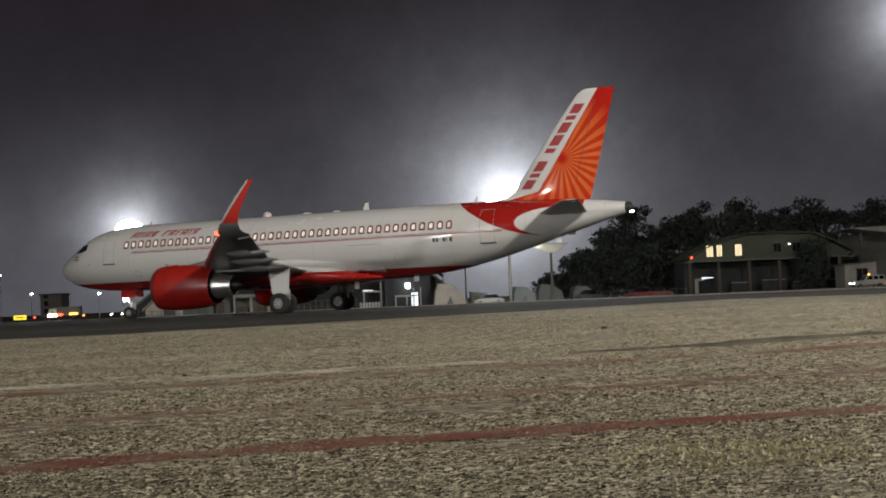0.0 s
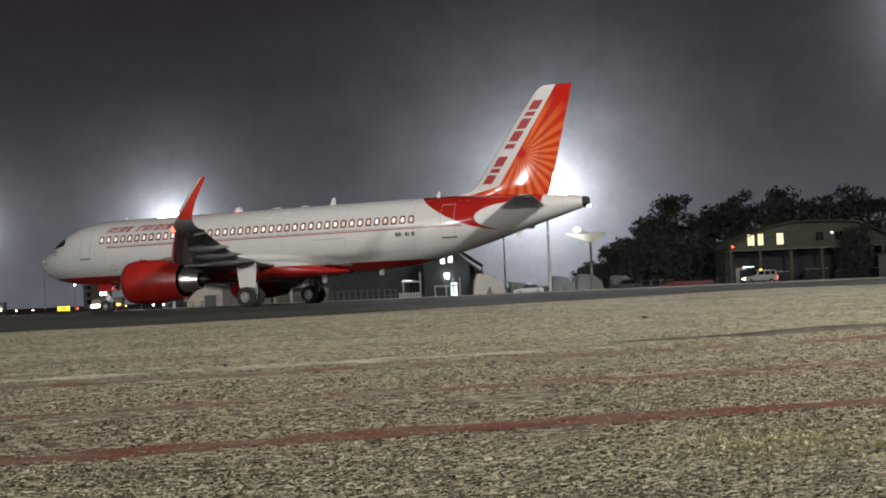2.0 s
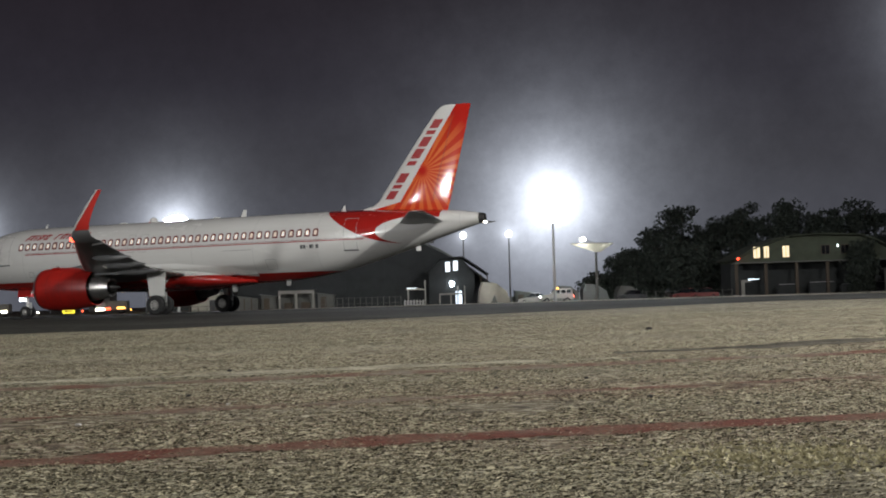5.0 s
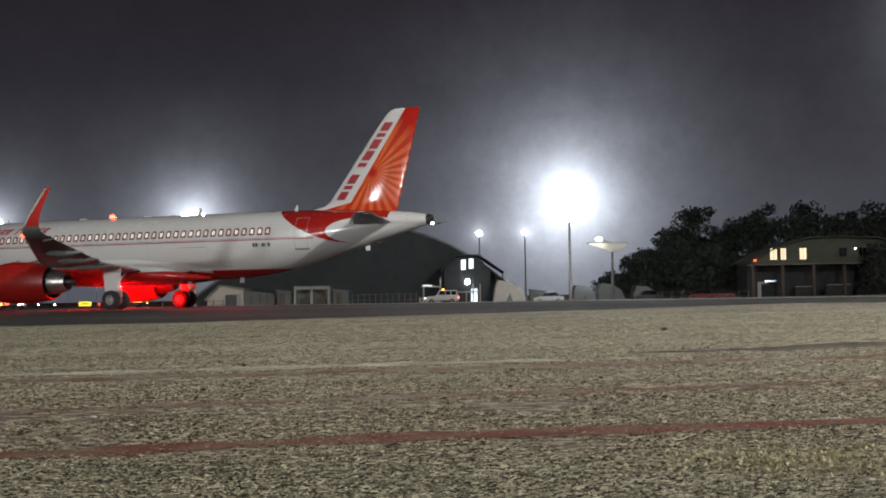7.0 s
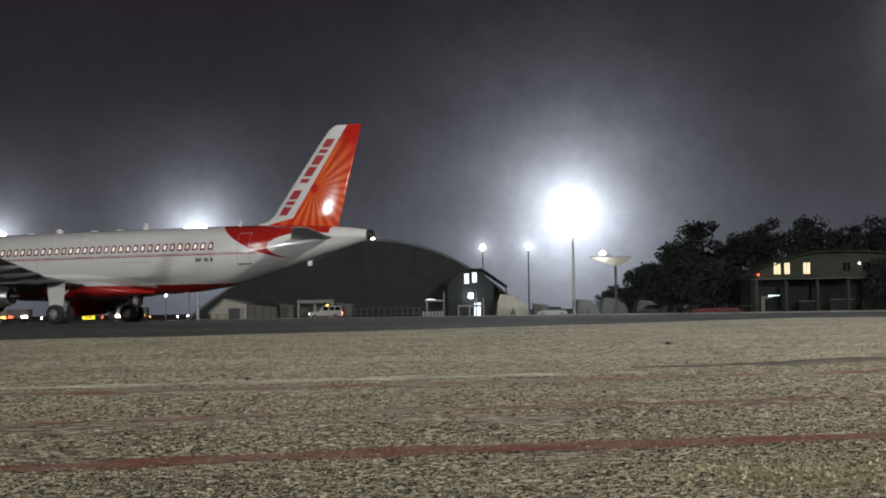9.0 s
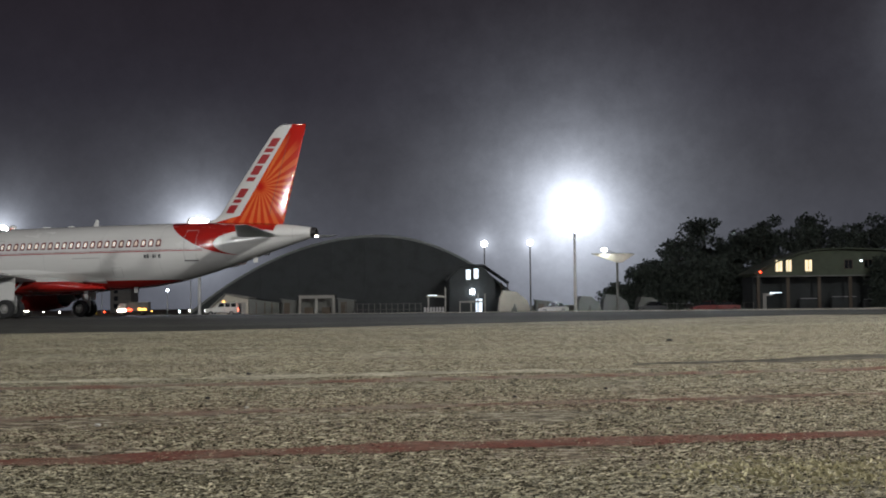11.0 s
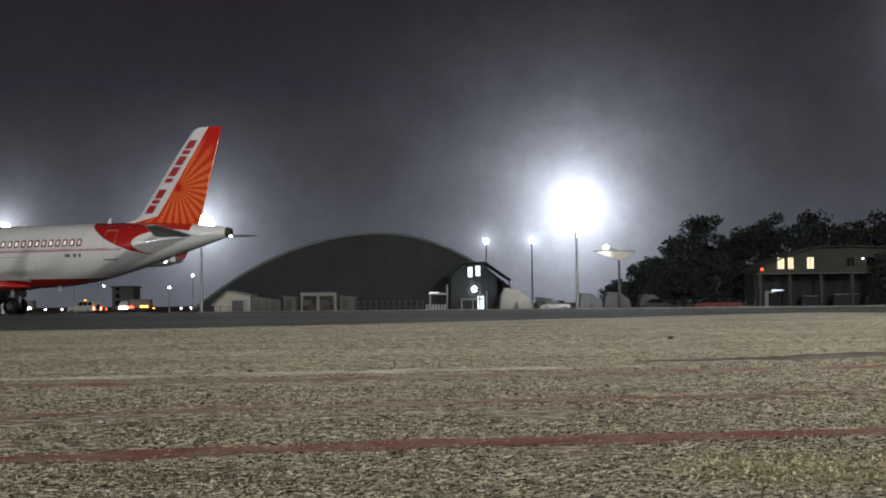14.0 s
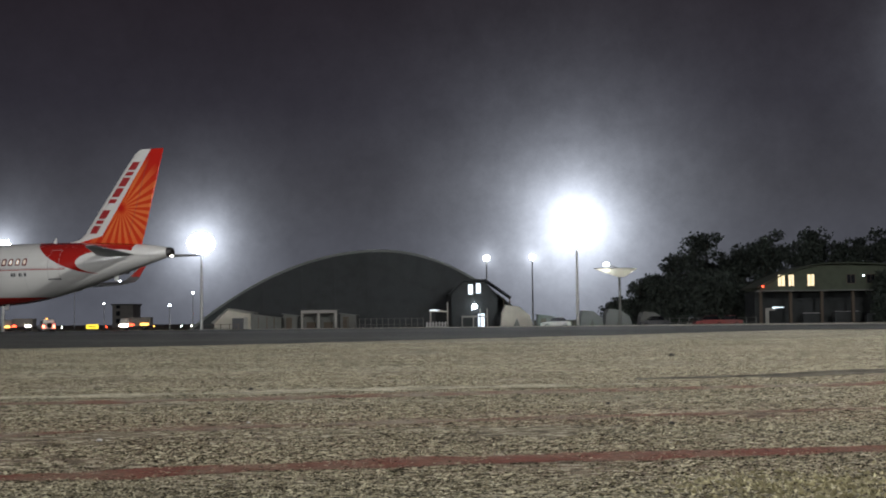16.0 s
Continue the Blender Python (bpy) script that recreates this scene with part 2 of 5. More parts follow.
M = {
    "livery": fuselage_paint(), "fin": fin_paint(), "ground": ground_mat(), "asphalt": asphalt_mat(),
    "red": worn("red_gloss_paint", RED, 0.30, 0, 0.12, 1.5, 0.03, (0.20, 0.012, 0.010), 0.35),
    "cowl": worn("red_cowl_paint", RED, 0.36, 0, 0.25, 1.6, 0.0, (0.17, 0.012, 0.010), 0.65),
    "white": worn("white_gloss_paint", WHITE, 0.32, 0, 0.10, 1.5, 0.03, (0.40, 0.38, 0.34), 0.25),
    "wing": worn("grey_wing_paint", (0.17, 0.17, 0.17), 0.42, 0.1, 0.18, 1.2, 0.04, (0.13, 0.125, 0.12), 0.5),
    "tailgrey": worn("tailplane_grey_paint", (0.42, 0.42, 0.41), 0.42, 0.1, 0.18, 1.2, 0.04, (0.12, 0.115, 0.11), 0.4),
    "silver": worn("bare_metal", (0.55, 0.54, 0.52), 0.30, 0.9, 0.25, 3.0, 0.05, (0.20, 0.17, 0.14), 0.4),
    "steel": worn("galvanised_steel", (0.50, 0.50, 0.49), 0.45, 0.5, 0.2, 3.0, 0.05),
    "darkmetal": worn("dark_burnt_metal", (0.05, 0.047, 0.045), 0.45, 0.6, 0.2, 3.0, 0.05),
    "rubber": worn("tyre_rubber", (0.018, 0.018, 0.018), 0.9, 0, 0.3, 5.0, 0.1, (0.04, 0.037, 0.033), 0.4),
    "hub": worn("wheel_hub_paint", (0.36, 0.35, 0.33), 0.45, 0.2, 0.2, 6.0, 0.05, (0.10, 0.09, 0.08), 0.5),
    "glass": worn("dark_windscreen_glass", (0.012, 0.013, 0.016), 0.10, 0, 0.1, 2.0, 0.0),
    "maroon": worn("maroon_paint", (0.13, 0.013, 0.012), 0.40, 0, 0.15, 4.0, 0.03),
    "letter": worn("deep_red_paint", (0.30, 0.012, 0.014), 0.40, 0, 0.12, 3.0, 0.02),
    "black": worn("dark_grey_paint", (0.06, 0.06, 0.062), 0.45, 0, 0.15, 3.0, 0.02),
    "line": worn("grey_seam", (0.30, 0.29, 0.28), 0.5, 0, 0.15, 3.0, 0.02),
    "cabin": glow("cabin_light", (1.0, 0.89, 0.76), 0.36),
    "cabin_dim": glow("cabin_light_dim", (0.75, 0.64, 0.52), 0.16),
    "lamp": glow("floodlight_glass", (0.95, 0.97, 1.0), 220.0),
    "lamp_far": glow("far_floodlight_glass", (1.0, 0.97, 0.86), 14.0),
    "lamp_small": glow("small_lamp_glass", (0.92, 0.97, 1.0), 9.0),
    "red_lamp": glow("red_lamp_glass", (1.0, 0.06, 0.02), 8.0),
    "brake_lamp": glow("brake_lamp_glass", (1.0, 0.10, 0.05), 16.0),
    "beacon": glow("red_beacon_glass", (1.0, 0.00002, 0.000005), 7500.0),
    "beacon_dim": glow("red_roof_beacon_glass", (1.0, 0.012, 0.004), 60.0),
    "tail_lamp": glow("warm_white_lamp_glass", (1.0, 0.88, 0.70), 14.0),
    "amber": glow("amber_lamp_glass", (1.0, 0.45, 0.08), 5.0),
    "yellow_sign": glow("yellow_lit_sign", (1.0, 0.78, 0.05), 1.2),
    "window_warm": glow("warm_lit_window", (1.0, 0.80, 0.48), 0.95),
    "window_cool": glow("cool_lit_window", (0.85, 0.93, 1.0), 1.4),
    "plaster": worn("weathered_plaster", (0.46, 0.44, 0.39), 0.9, 0, 0.25, 0.8, 0.2, (0.16, 0.15, 0.13), 0.5),
    "plaster_dark": worn("grimy_plaster", (0.20, 0.20, 0.18), 0.9, 0, 0.25, 0.8, 0.2, (0.07, 0.07, 0.06), 0.5),
    "green_roof": worn("mossy_green_roof_sheet", (0.11, 0.125, 0.085), 0.85, 0, 0.3, 0.7, 0.2, (0.05, 0.05, 0.04), 0.6),
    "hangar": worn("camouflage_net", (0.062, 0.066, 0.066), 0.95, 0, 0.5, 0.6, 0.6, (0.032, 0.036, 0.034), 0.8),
    "hangar_rim": worn("hangar_rim_concrete", (0.24, 0.25, 0.235), 0.9, 0, 0.3, 0.7, 0.2),
    "tent": worn("pale_canvas", (0.62, 0.58, 0.48), 0.85, 0, 0.15, 1.0, 0.1, (0.25, 0.22, 0.18), 0.35),
    "wood": worn("weathered_timber", (0.14, 0.11, 0.08), 0.85, 0, 0.3, 2.0, 0.2),
    "car_white": worn("white_car_paint", (0.70, 0.68, 0.62), 0.30, 0, 0.08, 2.0, 0.02, (0.35, 0.30, 0.24), 0.3),
    "car_red": worn("dull_red_car_paint", (0.30, 0.05, 0.04), 0.40, 0, 0.15, 2.0, 0.02, (0.12, 0.04, 0.035), 0.4),
    "stone": worn("pale_stone", (0.5, 0.48, 0.43), 0.9, 0, 0.3, 5.0, 0.3),
    "dark_stone": worn("dark_clod", (0.03, 0.027, 0.024), 0.95, 0, 0.3, 5.0, 0.3),
    "red_soil": soil_mat("red_laterite_soil", (0.145, 0.050, 0.034), (0.175, 0.108, 0.075)),
    "faint_soil": soil_mat("faint_red_soil", (0.17, 0.088, 0.060), (0.23, 0.195, 0.145)),
    "straw": soil_mat("pale_dry_straw", (0.50, 0.46, 0.345), (0.27, 0.245, 0.175)),
    "dark_streak": soil_mat("dark_streak_soil", (0.055, 0.049, 0.036), (0.15, 0.135, 0.10)),
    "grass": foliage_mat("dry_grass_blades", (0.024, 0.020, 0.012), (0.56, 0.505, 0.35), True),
    "grass_green": foliage_mat("yellow_green_grass_blades", (0.28, 0.25, 0.14), (0.58, 0.53, 0.33)),
    "leaf": foliage_mat("dark_foliage", (0.040, 0.050, 0.042), (0.072, 0.085, 0.068)),
    "bark": worn("bark", (0.07, 0.055, 0.04), 0.95, 0, 0.3, 3.0, 0.4),
    "line_white": worn("worn_white_road_paint", (0.50, 0.49, 0.45), 0.8, 0, 0.3, 1.0, 0.1, (0.15, 0.14, 0.13), 0.5),
}


# ---------------------------------------------------------------- mesh helpers
def link_mesh(name, bm, material, smooth=False):
    me = bpy.data.meshes.new(name)
    bm.normal_update()
    if smooth:
        for e in bm.edges:
            e.smooth = len(e.link_faces) != 2 or e.calc_face_angle(0.0) < radians(40)
    bm.to_mesh(me)
    bm.free()
    me.materials.append(M[material] if isinstance(material, str) else material)
    if smooth:
        me.polygons.foreach_set("use_smooth", [True] * len(me.polygons))
    return new(name, me)


def part(name, bm, material, parent, label="", smooth=False):
    ob = link_mesh(name, bm, material, smooth)
    ob.parent = parent
    return tagged(ob, label)


def empty(name, label, category, m=None, group="", kind=""):
    ob = tagged(new(name), label, category, group, kind)
    ob.empty_display_size = 0.2
    if m is not None:
        ob.matrix_world = m
    return ob


def box(x0, x1, y0, y1, z0, z1, bevel=0.0, bm=None, m=None):
    b = bm or bmesh.new()
    vs = [b.verts.new(v) for v in ((x0, y0, z0), (x1, y0, z0), (x1, y1, z0), (x0, y1, z0), (x0, y0, z1), (x1, y0, z1), (x1, y1, z1), (x0, y1, z1))]
    fs = [b.faces.new([vs[i] for i in f]) for f in ((3, 2, 1, 0), (4, 5, 6, 7), (0, 1, 5, 4), (1, 2, 6, 5), (2, 3, 7, 6), (3, 0, 4, 7))]
    if bevel:
        bmesh.ops.bevel(b, geom=list({e for f in fs for e in f.edges}), offset=bevel, segments=2, affect="EDGES")
    if m is not None:
        bmesh.ops.transform(b, matrix=m, verts=b.verts)
    return b


def rod(a, c, r0, r1=None, seg=10, bm=None, caps=True):
    """A tapered round bar from a to c."""
    b = bm or bmesh.new()
    a, c = Vector(a), Vector(c)
    r1 = r0 if r1 is None else r1
    q = (c - a).to_track_quat("Z", "Y").to_matrix()
    rings = []
    for p, r in ((a, r0), (c, r1)):
        rings.append([b.verts.new(p + q @ Vector((r * math.cos(2 * math.pi * i / seg), r * math.sin(2 * math.pi * i / seg), 0))) for i in range(seg)])
    for i in range(seg):
        j = (i + 1) % seg
        b.faces.new((rings[0][i], rings[0][j], rings[1][j], rings[1][i]))
    if caps:
        b.faces.new(rings[0][::-1])
        b.faces.new(rings[1])
    return b


def lathe(profile, axis="X", seg=40, centre=(0, 0, 0), bm=None, close=True):
    """Turn (along, radius) points round an axis."""
    b = bm or bmesh.new()
    rings = []
    for s, r in profile:
        ring = []
        for i in range(seg):
            a = 2 * math.pi * i / seg
            u, v = r * math.cos(a), r * math.sin(a)
            p = {"X": (s, u, v), "Y": (v, s, u), "Z": (u, v, s)}[axis]
            ring.append(b.verts.new((p[0] + centre[0], p[1] + centre[1], p[2] + centre[2])))
        rings.append(ring)
    for k in range(len(rings) - 1):
        for i in range(seg):
            j = (i + 1) % seg
            b.faces.new((rings[k][i], rings[k][j], rings[k + 1][j], rings[k + 1][i]))
    if close:
        b.faces.new(rings[0][::-1])
        b.faces.new(rings[-1])
    bmesh.ops.recalc_face_normals(b, faces=b.faces)
    return b


def loft(rings, bm=None, caps=True):
    b = bm or bmesh.new()
    vs = [[b.verts.new(p) for p in ring] for ring in rings]
    n = len(vs[0])
    for k in range(len(vs) - 1):
        for i in range(n):
            j = (i + 1) % n
            b.faces.new((vs[k][i], vs[k][j], vs[k + 1][j], vs[k + 1][i]))
    if caps:
        b.faces.new(vs[0][::-1])
        b.faces.new(vs[-1])
    bmesh.ops.recalc_face_normals(b, faces=b.faces)
    return b


def lerp_table(table, x):
    k = [r[0] for r in table]
    return [float(np.interp(x, k, [r[i] for r in table])) for i in range(1, len(table[0]))]


def smooth_table(table, x):
    """Cubic through the rows of a table, with clamped slopes."""
    k = [r[0] for r in table]
    i = int(np.clip(np.searchsorted(k, x) - 1, 0, len(k) - 2))
    h = k[i + 1] - k[i]
    t = min(max((x - k[i]) / h, 0), 1)
    out = []
    for c in range(1, len(table[0])):
        v = [r[c] for r in table]
        d = [(v[j + 1] - v[j]) / (k[j + 1] - k[j]) for j in range(len(k) - 1)]

        def slope(j):
            if j == 0 or j == len(k) - 1:
                return d[min(j, len(d) - 1)]
            return 0.0 if d[j - 1] * d[j] <= 0 else 2 * d[j - 1] * d[j] / (d[j - 1] + d[j])
        m0, m1 = slope(i), slope(i + 1)
        out.append((2 * t**3 - 3 * t**2 + 1) * v[i] + (t**3 - 2 * t**2 + t) * h * m0 + (3 * t**2 - 2 * t**3) * v[i + 1] + (t**3 - t**2) * h * m1)
    return out


# ---------------------------------------------------------------- ground
def ground_z(y):
    """The strip rises from the camera to the taxiway and falls off gently behind it."""
    if y < 60:
        return -1.1 * (1 - max(y, -20) / 60) ** 1.5
    if y < 104:
        return 0.0
    u = min((y - 104) / 46, 1)
    return -0.6 * u * u * (3 - 2 * u)


def ground():
    xs = sorted({*np.linspace(-40, 40, 41).tolist(), *(s * v for s in (-1, 1) for v in (60, 90, 130, 200, 400, 900, 2500))})
    ys = [-200, -60, -20, -8, 0, 4] + np.linspace(6, 30, 61).tolist() + np.linspace(32, 104, 37).tolist() + np.linspace(108, 160, 14).tolist() + [180, 220, 300, 500, 1000, 2000, 3500]
    b = bmesh.new()
    grid = []
    for y in ys:
        row = []
        for x in xs:
            row.append(b.verts.new((x, y, ground_z(y))))
        grid.append(row)
    for j in range(len(ys) - 1):
        for i in range(len(xs) - 1):
            b.faces.new((grid[j][i], grid[j][i + 1], grid[j + 1][i + 1], grid[j + 1][i]))
    return tagged(link_mesh("ground", b, "ground", True), "patchy dry grass and bare soil beside the taxiway", "ground", kind="structure")


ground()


def sheet(name, path, material, label, lift=0.012, wobble=0.0, step=0.7):
    """A strip laid on the ground: path rows are x, near y, far y."""
    b = bmesh.new()
    x0, x1 = path[0][0], path[-1][0]
    n = max(2, int((x1 - x0) / step))
    prev = None
    m = max(1, int(max(r[2] - r[1] for r in path) / 3.0))
    for i in range(n + 1):
        x = x0 + (x1 - x0) * i / n
        near, far = lerp_table(path, x)
        near += wobble * noise.noise((x * 0.9, 3.1, 0)) + 0.4 * wobble * noise.noise((x * 4.0, 7.7, 0))
        far += wobble * noise.noise((x * 0.8, 9.4, 2)) + 0.4 * wobble * noise.noise((x * 4.0, 1.7, 5))
        row = [b.verts.new((x, near + (far - near) * k / m, ground_z(near + (far - near) * k / m) + lift)) for k in range(m + 1)]
        if prev and len(prev) == len(row):
            for k in range(m):
                b.faces.new((prev[k], row[k], row[k + 1], prev[k + 1]))
        prev = row
    return tagged(link_mesh(name, b, material, True), label, name.split("_")[-1], kind="structure")


def taxiway():
    """The paved band on which the aircraft rolls, along its heading."""
    b = bmesh.new()
    a = radians(-21)
    d, n = Vector((math.cos(a), math.sin(a))), Vector((-math.sin(a), math.cos(a)))
    c = Vector((-35, 86))
    prev = None
    for i in range(-60, 45):
        row = []
        for k in range(17):
            p = c + d * (i * 5.0) + n * (-13 + 30 * k / 16)
            row.append(b.verts.new((p.x, p.y, ground_z(p.y) + (0.012 if p.y > 58 else 0.02))))
        if prev:
            for k in range(16):
                b.faces.new((prev[k], row[k], row[k + 1], prev[k + 1]))
        prev = row
    tagged(link_mesh("taxiway", b, "asphalt", True), "dark worn asphalt taxiway across the field", "taxiway", kind="structure")


taxiway()
sheet("taxiway_shoulder", [(-140, 35.5, 75), (-30, 36.5, 72), (-8, 40, 64), (6, 47, 62), (18, 55, 60)], "asphalt", "dark asphalt shoulder beside the taxiway", 0.008, 0.5, 1.0)
sheet("service_road", [(-160, 157, 167), (160, 157, 167)], "asphalt", "dark asphalt service road behind the taxiway", 0.02, 0.1, 4.0)
sheet("road_edge_line", [(24, 133.5, 134.3), (120, 131.5, 132.3)], "line_white", "worn white painted edge line", 0.03, 0.05, 3.0)
sheet("soil_track", [(-9, 8.8, 9.3), (-4, 10.58, 11.12), (0, 11.38, 11.92), (4.3, 11.97, 12.53), (10, 12.7, 13.3)], "red_soil", "narrow strip of bare red laterite soil", 0.005, 0.20, 0.05)
sheet("soil_track", [(-14, 16.4, 16.8), (-6.5, 17.95, 18.55), (0, 18.85, 19.55), (7.1, 20.1, 20.8), (14, 21.6, 22.4)], "faint_soil", "thin faint strip of red soil in the grass", 0.005, 0.22, 0.08)
sheet("soil_track", [(-12, 13.45, 13.7), (-5, 14.12, 14.43), (0, 15.08, 15.4), (6, 16.1, 16.5), (12, 17.1, 17.55)], "faint_soil", "thin faint strip of red soil in the grass", 0.005, 0.25, 0.08)
sheet("straw_strip", [(-14, 17.6, 18.0), (-6.5, 19.1, 19.7), (-2, 19.75, 20.35), (0, 20.15, 20.7), (4, 20.9, 21.15)], "straw", "thin pale strip of dry straw in the grass", 0.006, 0.35, 0.08)
sheet("soil_track", [(3.3, 21.7, 22.3), (5.5, 22.0, 23.0), (7.4, 22.4, 23.8), (9, 23.2, 24.2), (11.5, 23.9, 24.4)], "dark_streak", "flat dark streak across the dry grass", 0.008, 0.45, 0.15)


LINES = [([(-9, 9.05), (-4, 10.85), (0, 11.65), (4.3, 12.25), (10, 13.0)], 0.24, 0.68), ([(-14, 16.6), (-6.5, 18.25), (0, 19.2), (7.1, 20.45), (14, 22.0)], 0.30, 0.5),
         ([(-12, 13.58), (-5, 14.28), (0, 15.25), (6, 16.3), (12, 17.32)], 0.17, 0.3)]


def grass():
    """Short dry tufts, thick enough to break the ground's surface near the camera."""
    verts, faces = [], []
    rng = np.random.default_rng(4)
    for i in range(500000):
        y = 7.0 + 34.0 * rng.random() ** 1.3
        x = (rng.random() * 2 - 1) * (0.43 * y + 0.6)
        dens = noise.noise((x * 0.55, y * 0.8, 1.0)) + 0.6 * noise.noise((x * 2.2, y * 2.6, 4.0)) + 0.9 * noise.noise((x * 0.10, y * 0.75, 8.0))
        bare = 0.22 * math.exp(-(((y - 15.5 - 0.2 * x) / 4.0) ** 2))
        if dens < -0.95 + bare + 0.8 * rng.random() + 0.012 * max(0, y - 16):
            continue
        skip = False
        for line, half, chance in LINES:
            skip = skip or (abs(y - lerp_table(line, x)[0]) < half and rng.random() < chance)
        if skip:
            continue
        z = ground_z(y) - 0.004
        h = (0.0035 + 0.011 * rng.random() ** 1.6) * (1.15 - 0.010 * y)
        w = 0.010 + 0.036 * rng.random() ** 1.6
        for k in range(2):
            a = rng.random() * math.pi
            dx, dy = (0.55 + 0.45 * math.cos(a)) * w, math.sin(a) * w * 0.3
            lx, ly = (rng.random() - 0.5) * w, (rng.random() - 0.5) * w
            n = len(verts)
            verts += [(x - dx, y - dy, z), (x + dx, y + dy, z), (x + dx * 0.4 + lx, y + dy * 0.4 + ly, z + h), (x - dx * 0.6 + lx, y - dy * 0.6 + ly, z + h * 0.8)]
            faces.append((n, n + 1, n + 2, n + 3))
    me = bpy.data.meshes.new("grass")
    me.from_pydata(verts, [], faces)
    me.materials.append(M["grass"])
    tagged(new("grass", me), "short dry straw-coloured grass tufts on soil", "grass", kind="stuff")


grass()


# ---------------------------------------------------------------- the aeroplane
# local axes: x aft from the nose, y to starboard, z up from the ground
HULL = [(0.0, 3.26, 3.24, 0.01), (0.06, 3.48, 3.02, 0.24), (0.2, 3.66, 2.86, 0.42), (0.5, 3.92, 2.60, 0.72), (1.0, 4.24, 2.33, 1.04), (1.6, 4.58, 2.14, 1.30),
        (2.2, 4.98, 2.01, 1.50), (2.9, 5.36, 1.91, 1.67), (3.8, 5.63, 1.83, 1.81), (5.0, 5.80, 1.78, 1.92), (6.5, 5.87, 1.75, 1.975), (12, 5.87, 1.75, 1.975),
        (23.5, 5.87, 1.75, 1.975), (25.5, 5.87, 1.84, 1.965), (27.5, 5.86, 2.08, 1.91), (29.5, 5.84, 2.50, 1.79), (31.5, 5.79, 3.03, 1.55),
        (33.5, 5.70, 3.62, 1.20), (35.3, 5.57, 4.15, 0.82), (36.6, 5.42, 4.53, 0.52), (37.2, 5.32, 4.70, 0.36)]


def hull(x, z):
    """Half width of the hull at x and height z."""
    top, bot, w = smooth_table(HULL, x)
    zc, hh = (top + bot) / 2, (top - bot) / 2
    return w * math.sqrt(max(0.0, 1 - ((z - zc) / hh) ** 2))


def skin(x, z, side=-1, off=0.012):
    """A point on the hull's skin, off metres outside it."""
    y = hull(x, z)
    y2 = hull(x, z + 0.05)
    nz = (y - y2) / 0.05
    n = Vector((0, 1, nz)).normalized()
    return Vector((x, side * (y + off * n.y), z + off * n.z))


def patch(quads, side=-1, off=0.012, div=2, bm=None):
    """Quads given as four (x, z) corners, laid on the skin."""
    b = bm or bmesh.new()
    for q in quads:
        g = []
        for i in range(div + 1):
            row = []
            for j in range(div + 1):
                u, v = i / div, j / div
                x = (q[0][0] * (1 - u) + q[1][0] * u) * (1 - v) + (q[3][0] * (1 - u) + q[2][0] * u) * v
                z = (q[0][1] * (1 - u) + q[1][1] * u) * (1 - v) + (q[3][1] * (1 - u) + q[2][1] * u) * v
                row.append(b.verts.new(skin(x, z, side, off)))
            g.append(row)
        for i in range(div):
            for j in range(div):
                f = (g[i][j], g[i + 1][j], g[i + 1][j + 1], g[i][j + 1])
                b.faces.new(f if side < 0 else f[::-1])
    return b


def rect(x0, x1, z0, z1, lean=0.0):
    return ((x0, z0), (x1, z0), (x1 + lean, z1), (x0 + lean, z1))


def outline(x0, x1, z0, z1, w):
    return [rect(x0, x1, z0, z0 + w), rect(x0, x1, z1 - w, z1), rect(x0, x0 + w, z0, z1), rect(x1 - w, x1, z0, z1)]


def aerofoil(le, te, thick, place, n=12):
    """A closed wing section from leading to trailing edge; place(x, t) gives the point."""
    pts = []
    for i in range(n + 1):
        u = 0.5 - 0.5 * math.cos(math.pi * i / n)
        t = 5 * thick * (0.2969 * math.sqrt(u) - 0.126 * u - 0.3516 * u * u + 0.2843 * u**3 - 0.1015 * u**4)
        pts.append((le + (te - le) * u, t))
    up = [place(x, t) for x, t in pts]
    down = [place(x, -t * 0.85) for x, t in pts[1:-1]][::-1]
    return up + down


